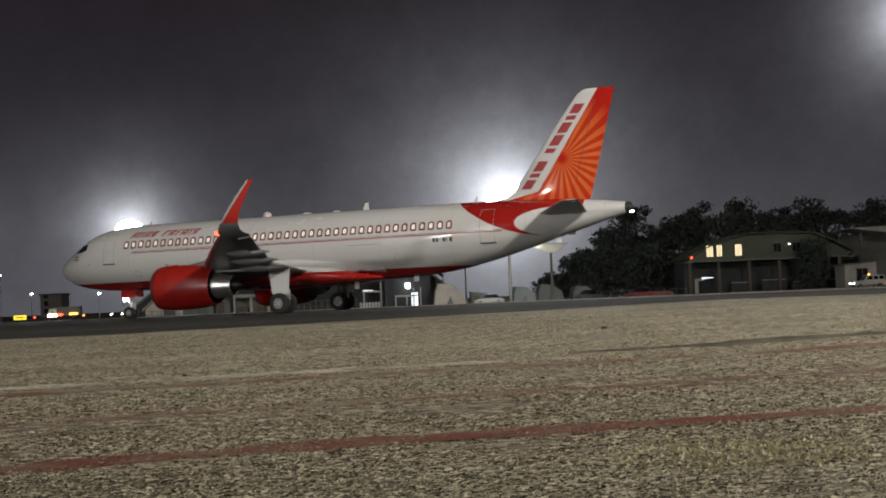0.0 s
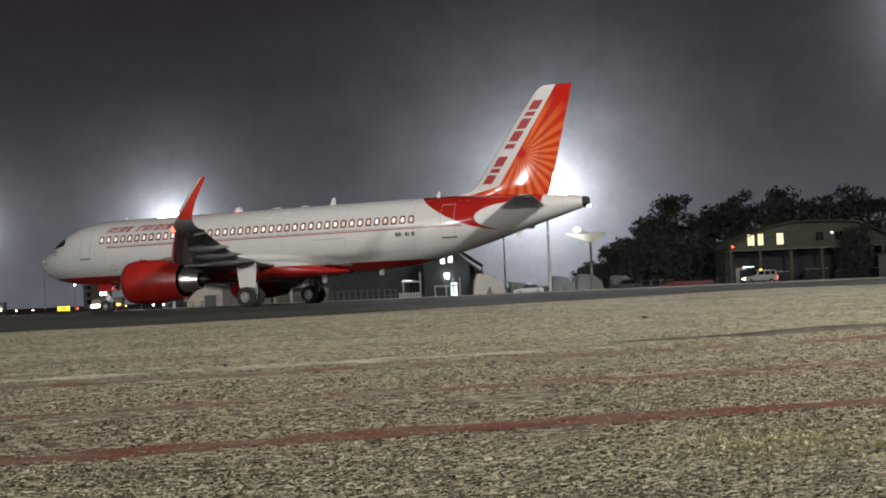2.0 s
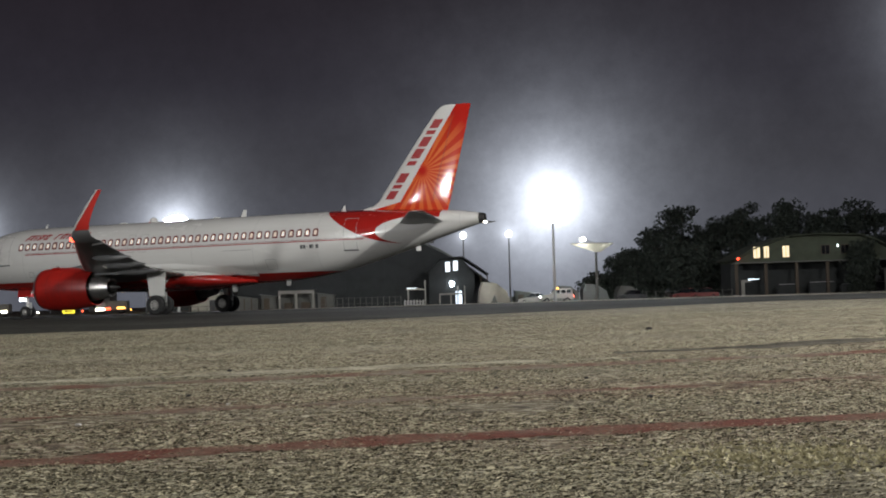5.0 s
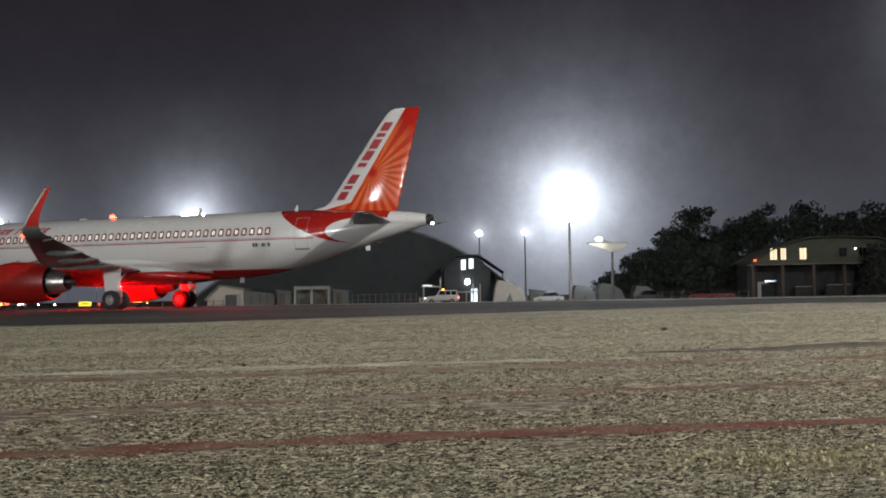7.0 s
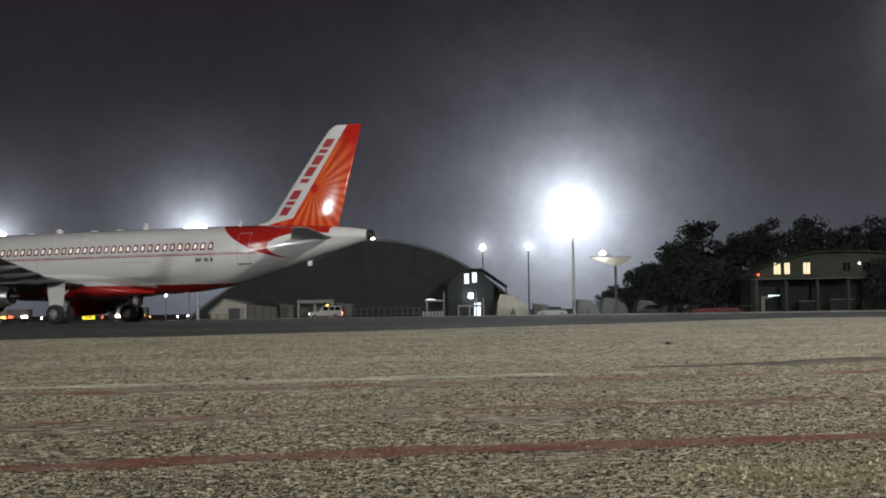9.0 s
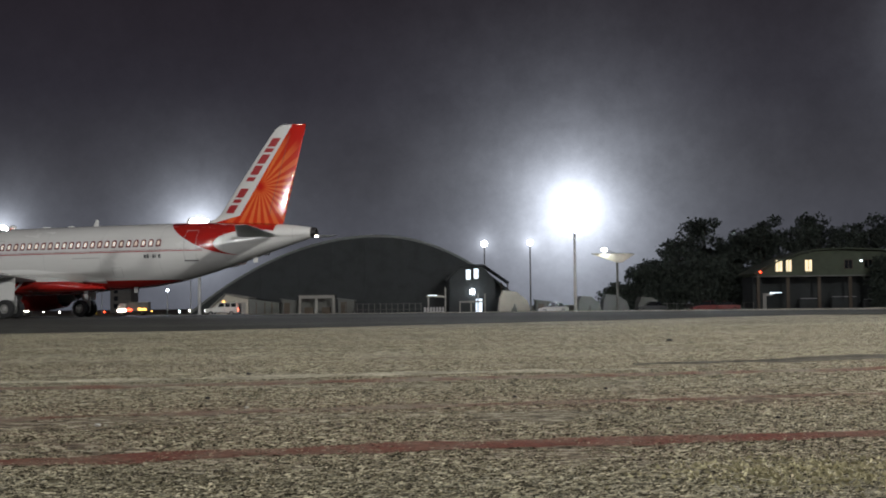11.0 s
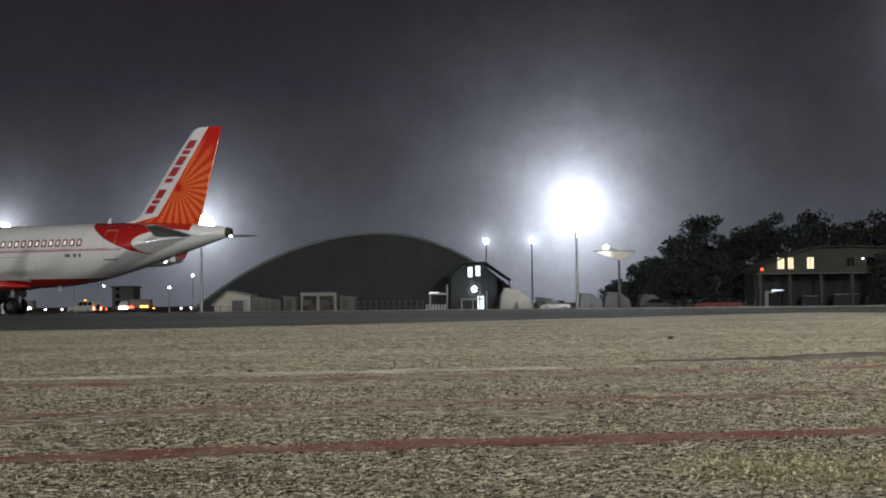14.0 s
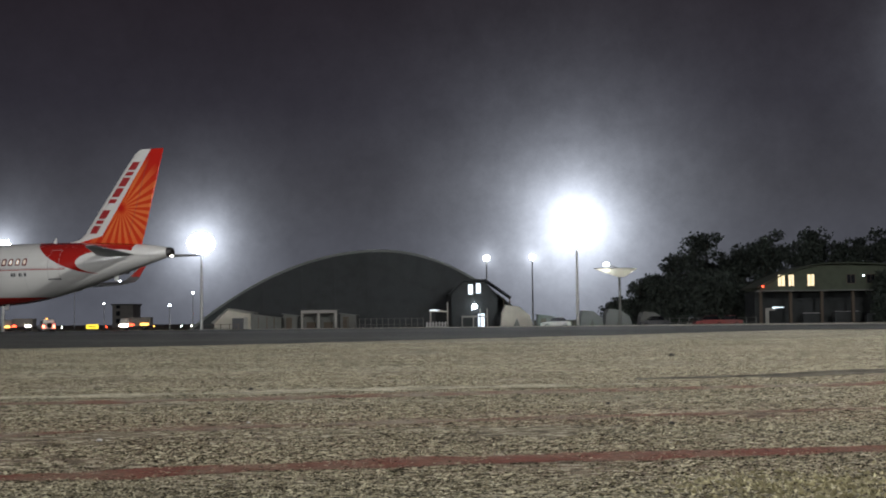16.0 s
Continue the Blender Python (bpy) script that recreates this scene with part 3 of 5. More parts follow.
def build_wing(plane, s):
    """Wing, sharklet, slats, flaps and flap track fairings on side s (-1 port)."""
    W = [(1.2, 11.6, 18.7, 2.35, 0.95), (2.0, 12.0, 18.75, 2.42, 0.90), (4.2, 13.25, 18.85, 2.63, 0.72), (6.4, 14.6, 18.95, 2.85, 0.55), (10, 17.12, 20.45, 3.20, 0.42),
         (14, 20.0, 22.2, 3.58, 0.28), (16.4, 21.75, 23.3, 3.80, 0.20)]
    rings = []
    for y, le, te, z, th in W:
        rings.append(aerofoil(le, te, th, lambda x, t, y=y, z=z: (x, s * y, z + t)))
    bm = loft(rings)
    wing = part("wing", bm, "wing", plane, "grey swept wing", True)
    # sharklet: curves up from the tip
    rings = []
    for k in range(9):
        u = k / 8
        a = radians(8 + 72 * min(1, u * 2.2))
        yy = [16.4, 16.75, 17.05, 17.28, 17.43, 17.53, 17.62, 17.70, 17.78][k]
        zz = [3.93, 4.0, 4.13, 4.36, 4.70, 5.10, 5.50, 5.90, 6.28][k]
        le = 20.85 + [0, .15, .33, .57, .86, 1.21, 1.58, 1.98, 2.38][k]
        te = 22.45 + [0, -.05, -.08, -.04, .08, .29, .54, .82, 1.10][k]
        rings.append(aerofoil(le, te, 0.20 - 0.13 * u, lambda x, t, yy=yy, zz=zz, a=a: (x, s * (yy - t * math.sin(a)), zz + t * math.cos(a))))
    m = Nodes("sharklet_paint")
    x, y, z = m.xyz()
    lead = m.math("LESS_THAN", m.math("MULTIPLY_ADD", m.math("SUBTRACT", z, 4.1), -0.92, x), 21.33)
    low = m.math("LESS_THAN", z, 4.42)
    c = m.mix(lead, (0.55, 0.022, 0.014, 1), (*WHITE, 1))
    c = m.mix(low, c, (0.17, 0.17, 0.17))
    m.link(m.mix(m.math("MULTIPLY", m.noise(3.0), 0.2), c, (0.2, 0.15, 0.13)), m.bsdf.inputs["Base Color"])
    m.bsdf.inputs["Roughness"].default_value = 0.3
    shark = part("sharklet", loft(rings), m.mat, wing, "red upturned wing tip with white leading edge", True)
    shark.location = (0.9, 0, -0.13)
    # movable surfaces, a hand's width apart
    def z_at(y):
        return lerp_table([(r[0], r[3]) for r in W], y)[0]
    def te_at(y):
        return lerp_table([(r[0], r[2]) for r in W], y)[0]
    for name, y0, y1, c0, c1 in (("flap", 2.2, 6.25, 1.25, 1.15), ("flap", 6.5, 12.2, 1.05, 0.85), ("aileron", 12.4, 16.0, 0.75, 0.6)):
        b = bmesh.new()
        rr = []
        for y, c in ((y0, c0), (y1, c1)):
            te, z = te_at(y), z_at(y)
            rr.append([(te - c, s * y, z - 0.04), (te - 0.5 * c, s * y, z - 0.02), (te + 0.06, s * y, z - 0.045), (te + 0.06, s * y, z - 0.075), (te - 0.5 * c, s * y, z - 0.13), (te - c, s * y, z - 0.17)])
        # inner flap painted white to stand for the lamp light on it
        part(name, loft(rr, b), "white" if y0 < 3 else "wing", wing, "movable trailing edge panel, inner flap painted white as if lit", False)
    for y, length in ((6.0, 3.2), (9.0, 2.9), (12.0, 2.5)):
        te, z = te_at(y), z_at(y)
        prof = [(te - length * 0.75 + length * u, 0.02 + 0.21 * math.sin(math.pi * u ** 0.8)) for u in [k / 10 for k in range(11)]]
        b = lathe(prof, "X", 14, (0, s * y, z - 0.22))
        part("flap_track_fairing", b, "wing", wing, "grey canoe-shaped fairing", True)
    b = bmesh.new()
    for k in range(len(W) - 2):
        y0, y1 = W[k + 1][0] + 0.4, W[k + 2][0] - 0.05
        if y1 - y0 < 1.0 or k == 0:
            continue
        rr = []
        for y in (y0, y1):
            le, z, th = lerp_table([(r[0], r[1]) for r in W], y)[0], z_at(y), lerp_table([(r[0], r[4]) for r in W], y)[0]
            rr.append([(le - 0.05, s * y, z), (le + 0.12, s * y, z + th * 0.34), (le + 0.45, s * y, z + th * 0.49), (le + 0.45, s * y, z + th * 0.44), (le + 0.03, s * y, z - 0.02), (le + 0.1, s * y, z - th * 0.28)])
        loft(rr, b)
    part("slats", b, "silver", wing, "bare metal leading edge slats")
    # tip lamp
    part("tip_lamp", lathe([(-0.16, 0.01), (-0.1, 0.09), (0.05, 0.11), (0.16, 0.02)], "X", 12, (21.9, s * 16.72, 3.90)), "red_lamp" if s < 0 else "lamp_small", wing, "small glowing navigation lamp", True)


def build_engine(plane, s):
    cy, cz = s * 5.75, 1.71
    outer = [(10.42, 1.06), (10.36, 1.12), (10.42, 1.18), (10.75, 1.25), (11.6, 1.285), (12.8, 1.26), (13.7, 1.17), (14.5, 1.02), (14.5, 0.97)]
    inner = [(14.48, 0.97), (13.6, 1.02), (11.6, 0.99), (10.8, 1.0), (10.42, 1.06)]
    shift = lambda rows: [(11.35 + (x - 10.42) * 0.89, r) for x, r in rows]
    outer, inner = shift(outer), shift(inner)
    eng = part("engine", lathe(outer, "X", 48, (0, cy, cz), close=False), "cowl", plane, "red engine cowling with worn paint", True)
    part("inlet_lip", lathe(shift([(10.46, 1.02), (10.37, 1.06), (10.33, 1.12), (10.38, 1.18), (10.52, 1.218)]), "X", 48, (0, cy, cz), close=False), "silver", eng, "bare metal inlet lip", True)
    part("duct", lathe(inner, "X", 40, (0, cy, cz), close=False), "darkmetal", eng, "dark inlet and bypass duct", True)
    b = bmesh.new()
    for k in range(20):
        a = 2 * math.pi * k / 20
        d, e = Vector((0, math.cos(a), math.sin(a))), Vector((0, -math.sin(a), math.cos(a)))
        c = Vector((12.05, cy, cz))
        v = [c + d * 0.3 - e * 0.05, c + d * 0.98 - e * 0.12 + Vector((0.12, 0, 0)), c + d * 0.98 + e * 0.12 - Vector((0.12, 0, 0)), c + d * 0.3 + e * 0.05]
        b.faces.new([b.verts.new(p) for p in v])
    part("fan", b, "darkmetal", eng)
    part("spinner", lathe(shift([(10.75, 0.02), (10.95, 0.18), (11.2, 0.32), (11.4, 0.33)]), "X", 24, (0, cy, cz)), "black", eng, "", True)
    part("core_nozzle", lathe(shift([(13.2, 0.80), (14.5, 0.76), (15.1, 0.66), (15.75, 0.53), (15.75, 0.49), (15.2, 0.5)]), "X", 32, (0, cy, cz), close=True), "silver", eng, "bare metal exhaust nozzle", True)
    part("exhaust_cone", lathe(shift([(15.2, 0.34), (15.8, 0.27), (16.4, 0.05)]), "X", 24, (0, cy, cz)), "darkmetal", eng, "burnt exhaust cone", True)
    rings = []
    for z, x0, x1, w in ((2.45, 12.9, 17.2, 0.34), (2.90, 12.7, 17.5, 0.40), (3.15, 14.2, 16.8, 0.30)):
        rings.append([(x0, cy, z), (x0 + 0.8, cy - w / 2, z), (x1 - 1.2, cy - w / 2, z), (x1, cy, z), (x1 - 1.2, cy + w / 2, z), (x0 + 0.8, cy + w / 2, z)])
    part("pylon", loft(rings), "wing", eng, "grey engine pylon")
    for a in (0.55, 2.1):
        d = Vector((0, math.cos(a) * (-s if s < 0 else 1), math.sin(a)))
        p, q = Vector((12.0, cy, cz)) + d * 1.24, Vector((12.9, cy, cz)) + d * 1.25
        vs = [p, q, q + d * 0.22, Vector((12.4, cy, cz)) + d * 1.44]
        w = Vector((0, -d.z, d.y)) * 0.02
        part("strake", loft([[v - w for v in vs], [v + w for v in vs]]), "red", eng, "red cowl strake")
    b = bmesh.new()
    for k in range(3):
        x = 12.3 + k * 0.9
        rr = lerp_table(outer[2:8], x)[0]
        lathe([(x, rr + 0.004), (x + 0.018, rr + 0.004)], "X", 48, (0, cy, cz), b, False)
    part("cowl_seams", b, "maroon", eng, "fine dark cowl seams")
    b = bmesh.new()
    for a in (-0.95, -0.78, -0.62):
        quad = []
        for x, da in ((11.8, 0), (12.7, 0.08), (12.7, 0.12), (11.8, 0.03)):
            rr = lerp_table(outer[2:8], x)[0] + 0.006
            quad.append((x, cy + s * math.cos(a + da) * rr, cz + math.sin(a + da) * rr))
        b.faces.new([b.verts.new(p) for p in quad])
    part("access_panel", b, "letter", eng, "darker red access panel outlines")


def wheel_mesh(r, w):
    tyre = [(-w * 0.40, r * 0.48), (-w * 0.5, r * 0.60), (-w * 0.5, r * 0.84), (-w * 0.40, r * 0.955), (-w * 0.2, r * 0.995), (-w * 0.19, r * 0.975), (-w * 0.06, r), (0, r * 0.98), (w * 0.06, r), (w * 0.19, r * 0.975), (w * 0.2, r * 0.995), (w * 0.40, r * 0.955), (w * 0.5, r * 0.84), (w * 0.5, r * 0.60), (w * 0.40, r * 0.48)]
    hub = [(-w * 0.44, r * 0.08), (-w * 0.42, r * 0.22), (-w * 0.24, r * 0.30), (-w * 0.26, r * 0.40), (-w * 0.43, r * 0.43), (-w * 0.43, r * 0.50), (w * 0.43, r * 0.50), (w * 0.43, r * 0.43), (w * 0.26, r * 0.40), (w * 0.24, r * 0.30), (w * 0.42, r * 0.22), (w * 0.44, r * 0.08)]
    return lathe(tyre, "Y", 32, close=False), lathe(hub, "Y", 24)


WHEELS = []


def add_wheel(plane, x, y, r, w):
    tyre, hub = wheel_mesh(r, w)
    wh = part("wheel", tyre, "rubber", plane, "black aircraft tyre", True)
    part("hub", hub, "hub", wh, "pale wheel hub", True)
    b = bmesh.new()
    for k in range(8):
        a = 2 * math.pi * k / 8
        for sy in (-1, 1):
            rod((r * 0.36 * math.cos(a), sy * w * 0.30, r * 0.36 * math.sin(a)), (r * 0.36 * math.cos(a), sy * w * 0.405, r * 0.36 * math.sin(a)), r * 0.07, seg=8, bm=b)
    tagged(part("brake_holes", b, "darkmetal", wh), kind="stuff")
    wh.location = (x, y, r)
    WHEELS.append((wh, x, y, r))


def build_gear(plane):
    # nose gear
    g = part("nose_gear", rod((5.15, 0, 0.40), (4.95, 0, 2.2), 0.09, 0.12, 14), "white", plane, "white nose leg")
    part("axle", rod((5.10, -0.40, 0.385), (5.10, 0.40, 0.385), 0.06), "steel", g)
    part("drag_brace", rod((5.0, 0, 1.5), (6.2, 0, 2.0), 0.06), "steel", g)
    part("torque_link", box(5.16, 5.42, -0.05, 0.05, 0.6, 1.0, 0.01), "steel", g)
    part("taxi_lamp_bracket", box(4.78, 4.92, -0.32, 0.32, 1.30, 1.42, 0.02), "steel", g)
    for y, z in ((-0.2, 1.22), (0.2, 1.22), (-0.2, 1.52), (0.2, 1.52)):
        part("taxi_lamp", lathe([(4.70, 0.12), (4.82, 0.12), (4.9, 0.05)], "X", 14, (0, y, z)), "lamp_small", g, "lit taxi lamp", True)
    for s in (-1, 1):
        b = box(-0.55, 0.55, -0.015, 0.015, -0.55, 0.0, 0.005)
        bmesh.ops.transform(b, matrix=pose(5.2, s * 0.36, 1.92, s * 8, 0, 0), verts=b.verts)
        part("gear_door", b, "red", g, "red nose gear door")
    for y in (-0.25, 0.25):
        add_wheel(plane, 5.10, y, 0.385, 0.22)
    # main gear
    for s in (-1, 1):
        g = part("main_gear", rod((17.71, s * 3.78, 0.5), (17.5, s * 3.72, 2.75), 0.13, 0.16, 16), "white", plane, "white main leg")
        g.location = (0.38, 0, 0)
        part("axle", rod((17.71, s * 3.3, 0.585), (17.71, s * 4.25, 0.585), 0.09), "steel", g)
        part("side_brace", rod((17.65, s * 3.75, 1.5), (17.4, s * 2.3, 2.3), 0.07), "steel", g)
        part("torque_link", box(17.82, 18.15, s * 3.78 - 0.06, s * 3.78 + 0.06, 0.75, 1.35, 0.01), "steel", g)
        b = loft([[(17.22, s * 4.16, 1.12), (18.28, s * 4.16, 1.12), (18.42, s * 4.22, 2.55), (17.1, s * 4.22, 2.55)], [(17.22, s * 4.20, 1.12), (18.28, s * 4.20, 1.12), (18.42, s * 4.26, 2.55), (17.1, s * 4.26, 2.55)]])
        part("gear_door", b, "white", g, "pale main gear door")
        b = bmesh.new()
        for k in range(2):
            rod((17.6 + 0.22 * k, s * 3.9, 0.7), (17.5 + 0.2 * k, s * 3.85, 2.5), 0.02, seg=6, bm=b)
        part("hydraulic_hose", b, "black", g)
        for y in (3.33, 4.24):
            add_wheel(plane, 18.09, s * y, 0.585, 0.42)


def aeroplane():
    plane = empty("aeroplane", "white and red narrow-body jet airliner taxiing, red engines and sunburst tail", "aeroplane")
    # hull
    stations = [0, 0.02, 0.06, 0.12, 0.2, 0.32, 0.5, 0.75, 1.0, 1.3, 1.6, 1.9, 2.2, 2.55, 2.9, 3.35, 3.8, 4.4, 5.0, 5.7, 6.5] + np.linspace(8, 23, 11).tolist() + np.linspace(23.5, 37.2, 29).tolist()
    rings = []
    for x in stations:
        top, bot, w = smooth_table(HULL, x)
        zc, hh = (top + bot) / 2, (top - bot) / 2
        rings.append([(x, w * math.sin(2 * math.pi * i / 64), zc + hh * math.cos(2 * math.pi * i / 64)) for i in range(64)])
    fus = part("fuselage", loft(rings), "livery", plane, "white fuselage with red belly and tail swoosh", True)
    part("exhaust_pipe", lathe([(37.1, 0.33), (37.42, 0.29), (37.5, 0.26), (37.5, 0.20), (37.2, 0.18)], "X", 24, (0, 0, 5.01)), "darkmetal", plane, "dark auxiliary exhaust", True)
    part("tail_lamp", lathe([(37.44, 0.03), (37.5, 0.06), (37.58, 0.07), (37.64, 0.03)], "X", 12, (0, -0.12, 4.76)), "tail_lamp", plane, "lit white tail lamp", True)
    # belly fairing
    rings = []
    for x, w, zt, zb in ((10.6, 0.9, 1.95, 1.74), (11.4, 1.7, 2.25, 1.60), (12.6, 2.10, 2.75, 1.48), (15, 2.22, 2.95, 1.42), (18, 2.22, 2.95, 1.42), (20, 2.10, 2.70, 1.48), (21.6, 1.75, 2.30, 1.60), (23.0, 1.0, 1.98, 1.75)):
        rings.append([(x, w * math.sin(a) * (1 if math.cos(a) < 0 else 1), (zt + zb) / 2 + (zt - zb) / 2 * (abs(math.cos(a)) ** 0.7) * (1 if math.cos(a) > 0 else -1)) for a in [2 * math.pi * i / 40 for i in range(40)]])
    part("belly_fairing", loft(rings), "livery", plane, "bulged belly fairing, red below", True)
    # wing root fairing, pale, on both sides
    for s in (-1, 1):
        rings = []
        for x, o, zt in ((11.0, 0.02, 2.75), (12.5, 0.22, 3.0), (15, 0.32, 3.1), (18, 0.30, 3.1), (20, 0.20, 2.9), (21.8, 0.10, 2.75), (23.4, 0.02, 2.5)):
            rings.append([skin(x, zt, s, 0.0), skin(x, zt - 0.12, s, o * 0.25), skin(x, zt - 0.35, s, o * 0.8), skin(x, max(zt - 0.65, 2.33), s, o), skin(x, 2.32, s, o), skin(x, 2.31, s, -0.1), skin(x, zt - 0.2, s, -0.15)])
        part("root_fairing", loft(rings), "white", plane, "pale wing root fairing", True)
        build_wing(plane, s)
        build_engine(plane, s)
    build_gear(plane)
    # fin with dorsal fillet
    F = [(5.3, 27.9, 34.7, 0.50), (5.86, 28.6, 34.86, 0.52), (5.98, 29.4, 34.9, 0.50), (6.15, 30.1, 34.96, 0.48), (6.45, 30.5, 35.04, 0.47), (7.5, 31.27, 35.32, 0.42), (9, 32.38, 35.71, 0.34), (10.5, 33.5, 36.10, 0.27), (11.5, 34.3, 36.36, 0.2), (11.7, 34.58, 36.40, 0.17), (11.78, 34.8, 36.37, 0.08)]
    fin = part("fin", loft([aerofoil(le, te, th, lambda x, t, z=z: (x, t, z), 18) for z, le, te, th in F]), "fin", plane, "red tail fin with orange sunburst and white leading edge", True)
    fin.location = (0.42, 0, -0.12)
    # plain red blocks along the white band, where the airline's name stands
    def fin_half(x, z):
        le, te, th = lerp_table([(r[0], r[1], r[2], r[3]) for r in F], z)
        u = min(max((x - le) / (te - le), 0.0), 1)
        return 5 * th * (0.2969 * math.sqrt(u) - 0.126 * u - 0.3516 * u * u + 0.2843 * u**3 - 0.1015 * u**4)
    b = bmesh.new()
    for sy in (-1, 1):
        prev = None
        for k in range(13):
            z = 6.3 + 5.1 * k / 12
            x = 33.95 + 1.45 * k / 12
            row = [b.verts.new((x + e, sy * (fin_half(x + e, z) + 0.006), z)) for e in (-0.012, 0.012)]
            if prev:
                b.faces.new((prev[0], prev[1], row[1], row[0]))
            prev = row
    part("rudder_hinge", b, "maroon", fin, "dark rudder hinge line")
    along = [0.0, 0.76, 1.16, 2.36, 2.84, 3.66, 4.50, 4.92]
    width = [0.60, 0.26, 0.66, 0.30, 0.68, 0.68, 0.28, 0.62]
    d = Vector((0.585, 0.811))
    for a, w in zip(along, width):
        b = bmesh.new()
        for sy in (-1, 1):
            base = Vector((30.97, 6.50)) + d * a
            top = base + d * w
            quad = [base, base + Vector((0.56, -0.03)), top + Vector((0.56, -0.03)), top]
            g = []
            for i in range(4):
                row = []
                for j in range(4):
                    p = quad[0].lerp(quad[1], i / 3).lerp(quad[3].lerp(quad[2], i / 3), j / 3)
                    row.append(b.verts.new((p.x, sy * (fin_half(p.x, p.y) + 0.012), p.y)))
                g.append(row)
            for i in range(3):
                for j in range(3):
                    b.faces.new((g[i][j], g[i + 1][j], g[i + 1][j + 1], g[i][j + 1]))
        part("name_block", b, "letter", fin, "deep red painted block")
    # tailplane
    for s in (-1, 1):
        rings = []
        for y, le, te, z, th in ((0.5, 32.35, 35.2, 4.85, 0.34), (1.1, 32.65, 35.28, 4.90, 0.32), (3.5, 33.95, 35.75, 5.02, 0.20), (5.8, 35.2, 36.15, 5.14, 0.11), (6.1, 35.5, 36.15, 5.16, 0.05)):
            rings.append(aerofoil(le, te, th, lambda x, t, y=y, z=z: (x, s * y, z + t)))
        t = part("tailplane", loft(rings), "tailgrey", plane, "grey tailplane", True)
        part("elevator", loft([[(34.6, s * 1.2, 4.78), (35.32, s * 1.2, 4.88), (35.32, s * 1.2, 4.85), (34.6, s * 1.2, 4.74)], [(35.7, s * 5.7, 5.08), (36.12, s * 5.7, 5.115), (36.12, s * 5.7, 5.10), (35.7, s * 5.7, 5.05)]]), "tailgrey", t, "")
    # cabin windows
    n = 0
    for s in (-1, 1):
        for k in range(41):
            x = 6.17 + 0.5352 * k
            w, h = 0.18, 0.215
            ring = [(-w, -h), (-w * 0.8, -h * 1.1), (w * 0.8, -h * 1.1), (w, -h), (w * 1.02, h * 0.55), (w * 0.75, h * 0.98), (0, h * 1.18), (-w * 0.75, h * 0.98), (-w * 1.02, h * 0.55)]
            b = bmesh.new()
            o = [b.verts.new(skin(x + u, 4.57 + v, s, 0.008)) for u, v in ring]
            i_ = [b.verts.new(skin(x + u * 0.52, 4.57 + v * 0.58, s, 0.012)) for u, v in ring]
            for j in range(9):
                f = (o[j], o[(j + 1) % 9], i_[(j + 1) % 9], i_[j])
                b.faces.new(f if s < 0 else f[::-1])
            win = part("cabin_window", b, "maroon", plane, "cabin window in a maroon painted arch")
            b = bmesh.new()
            f = [b.verts.new(skin(x + u * 0.54, 4.57 + v * 0.60, s, 0.006)) for u, v in ring]
            b.faces.new(f if s < 0 else f[::-1])
            shut = random.random()
            part("pane", b, "cabin_dim" if shut < 0.42 else "cabin", win, "dim pane, blind half down" if shut < 0.42 else "warm lit pane")
        # trim line, doors and marks on the skin
        part("trim_line", patch([rect(6.6 + 2 * k, 8.6 + 2 * k, 4.03, 4.085) for k in range(12)], s, 0.009, 2), "letter", plane, "thin red trim line")
        part("trim_line", patch([rect(6.6 + 2 * k, 8.6 + 2 * k, 4.125, 4.15) for k in range(12)], s, 0.009, 2), "maroon", plane, "thin maroon trim line")
        for x0, x1 in ((4.45, 5.27), (29.35, 30.17)):
            door = part("cabin_door", patch([rect(x0, x1, 3.47, 5.28)], s, 0.006, 8), "livery", plane, "closed cabin door", True)
            part("door_seam", patch(outline(x0, x1, 3.45, 5.30, 0.028), s, 0.012, 6), "line", door, "grey door seam")
            part("door_sill", patch([rect(x0 - 0.02, x1 + 0.05, 3.40, 3.47)], s, 0.02, 3), "black", door, "dark door sill")
            part("door_handle", patch([rect(x0 + 0.1, x0 + 0.35, 4.2, 4.26)], s, 0.016, 1), "steel", door)
        for x0 in (14.45, 15.35):
            door = part("overwing_exit", patch([rect(x0, x0 + 0.52, 3.92, 4.98)], s, 0.004, 4), "livery", plane, "overwing exit hatch", True)
            part("hatch_seam", patch(outline(x0, x0 + 0.52, 3.9, 5.0, 0.02), s, 0.0075, 4), "line", door)
        # airline's name as plain leaning blocks
        for a, w in ((6.30, 0.52), (6.92, 0.18), (7.20, 0.42), (7.70, 0.36), (8.55, 0.34), (8.98, 0.42), (9.50, 0.26), (9.86, 0.44), (10.38, 0.22), (10.68, 0.38)):
            quads = [rect(a + 0.28, a + w + 0.28, 5.26, 5.34), rect(a + 0.02, a + 0.15, 4.98, 5.26, 0.22)]
            if w > 0.35:
                quads += [rect(a + w - 0.16, a + w - 0.03, 4.98, 5.26, 0.22), rect(a + 0.12, a + w - 0.1, 5.08, 5.15, 0.06)]
            part("name_block", patch(quads, s, 0.012, 2), "letter", plane, "deep red painted block")
        for k, w in enumerate((0.16, 0.15, 0.09, 0.16, 0.06, 0.17)):
            x = 26.6 + k * 0.2
            part("registration_bar", patch([rect(x, x + w, 3.64, 3.86) if k != 2 else rect(x, x + w, 3.73, 3.77)], s, 0.01, 1), "black", plane, "dark plain bar")
        part("service_bar", patch([rect(21.3, 23.3, 3.70, 3.735)], s, 0.009, 2), "line", plane, "faint grey line of small marks")
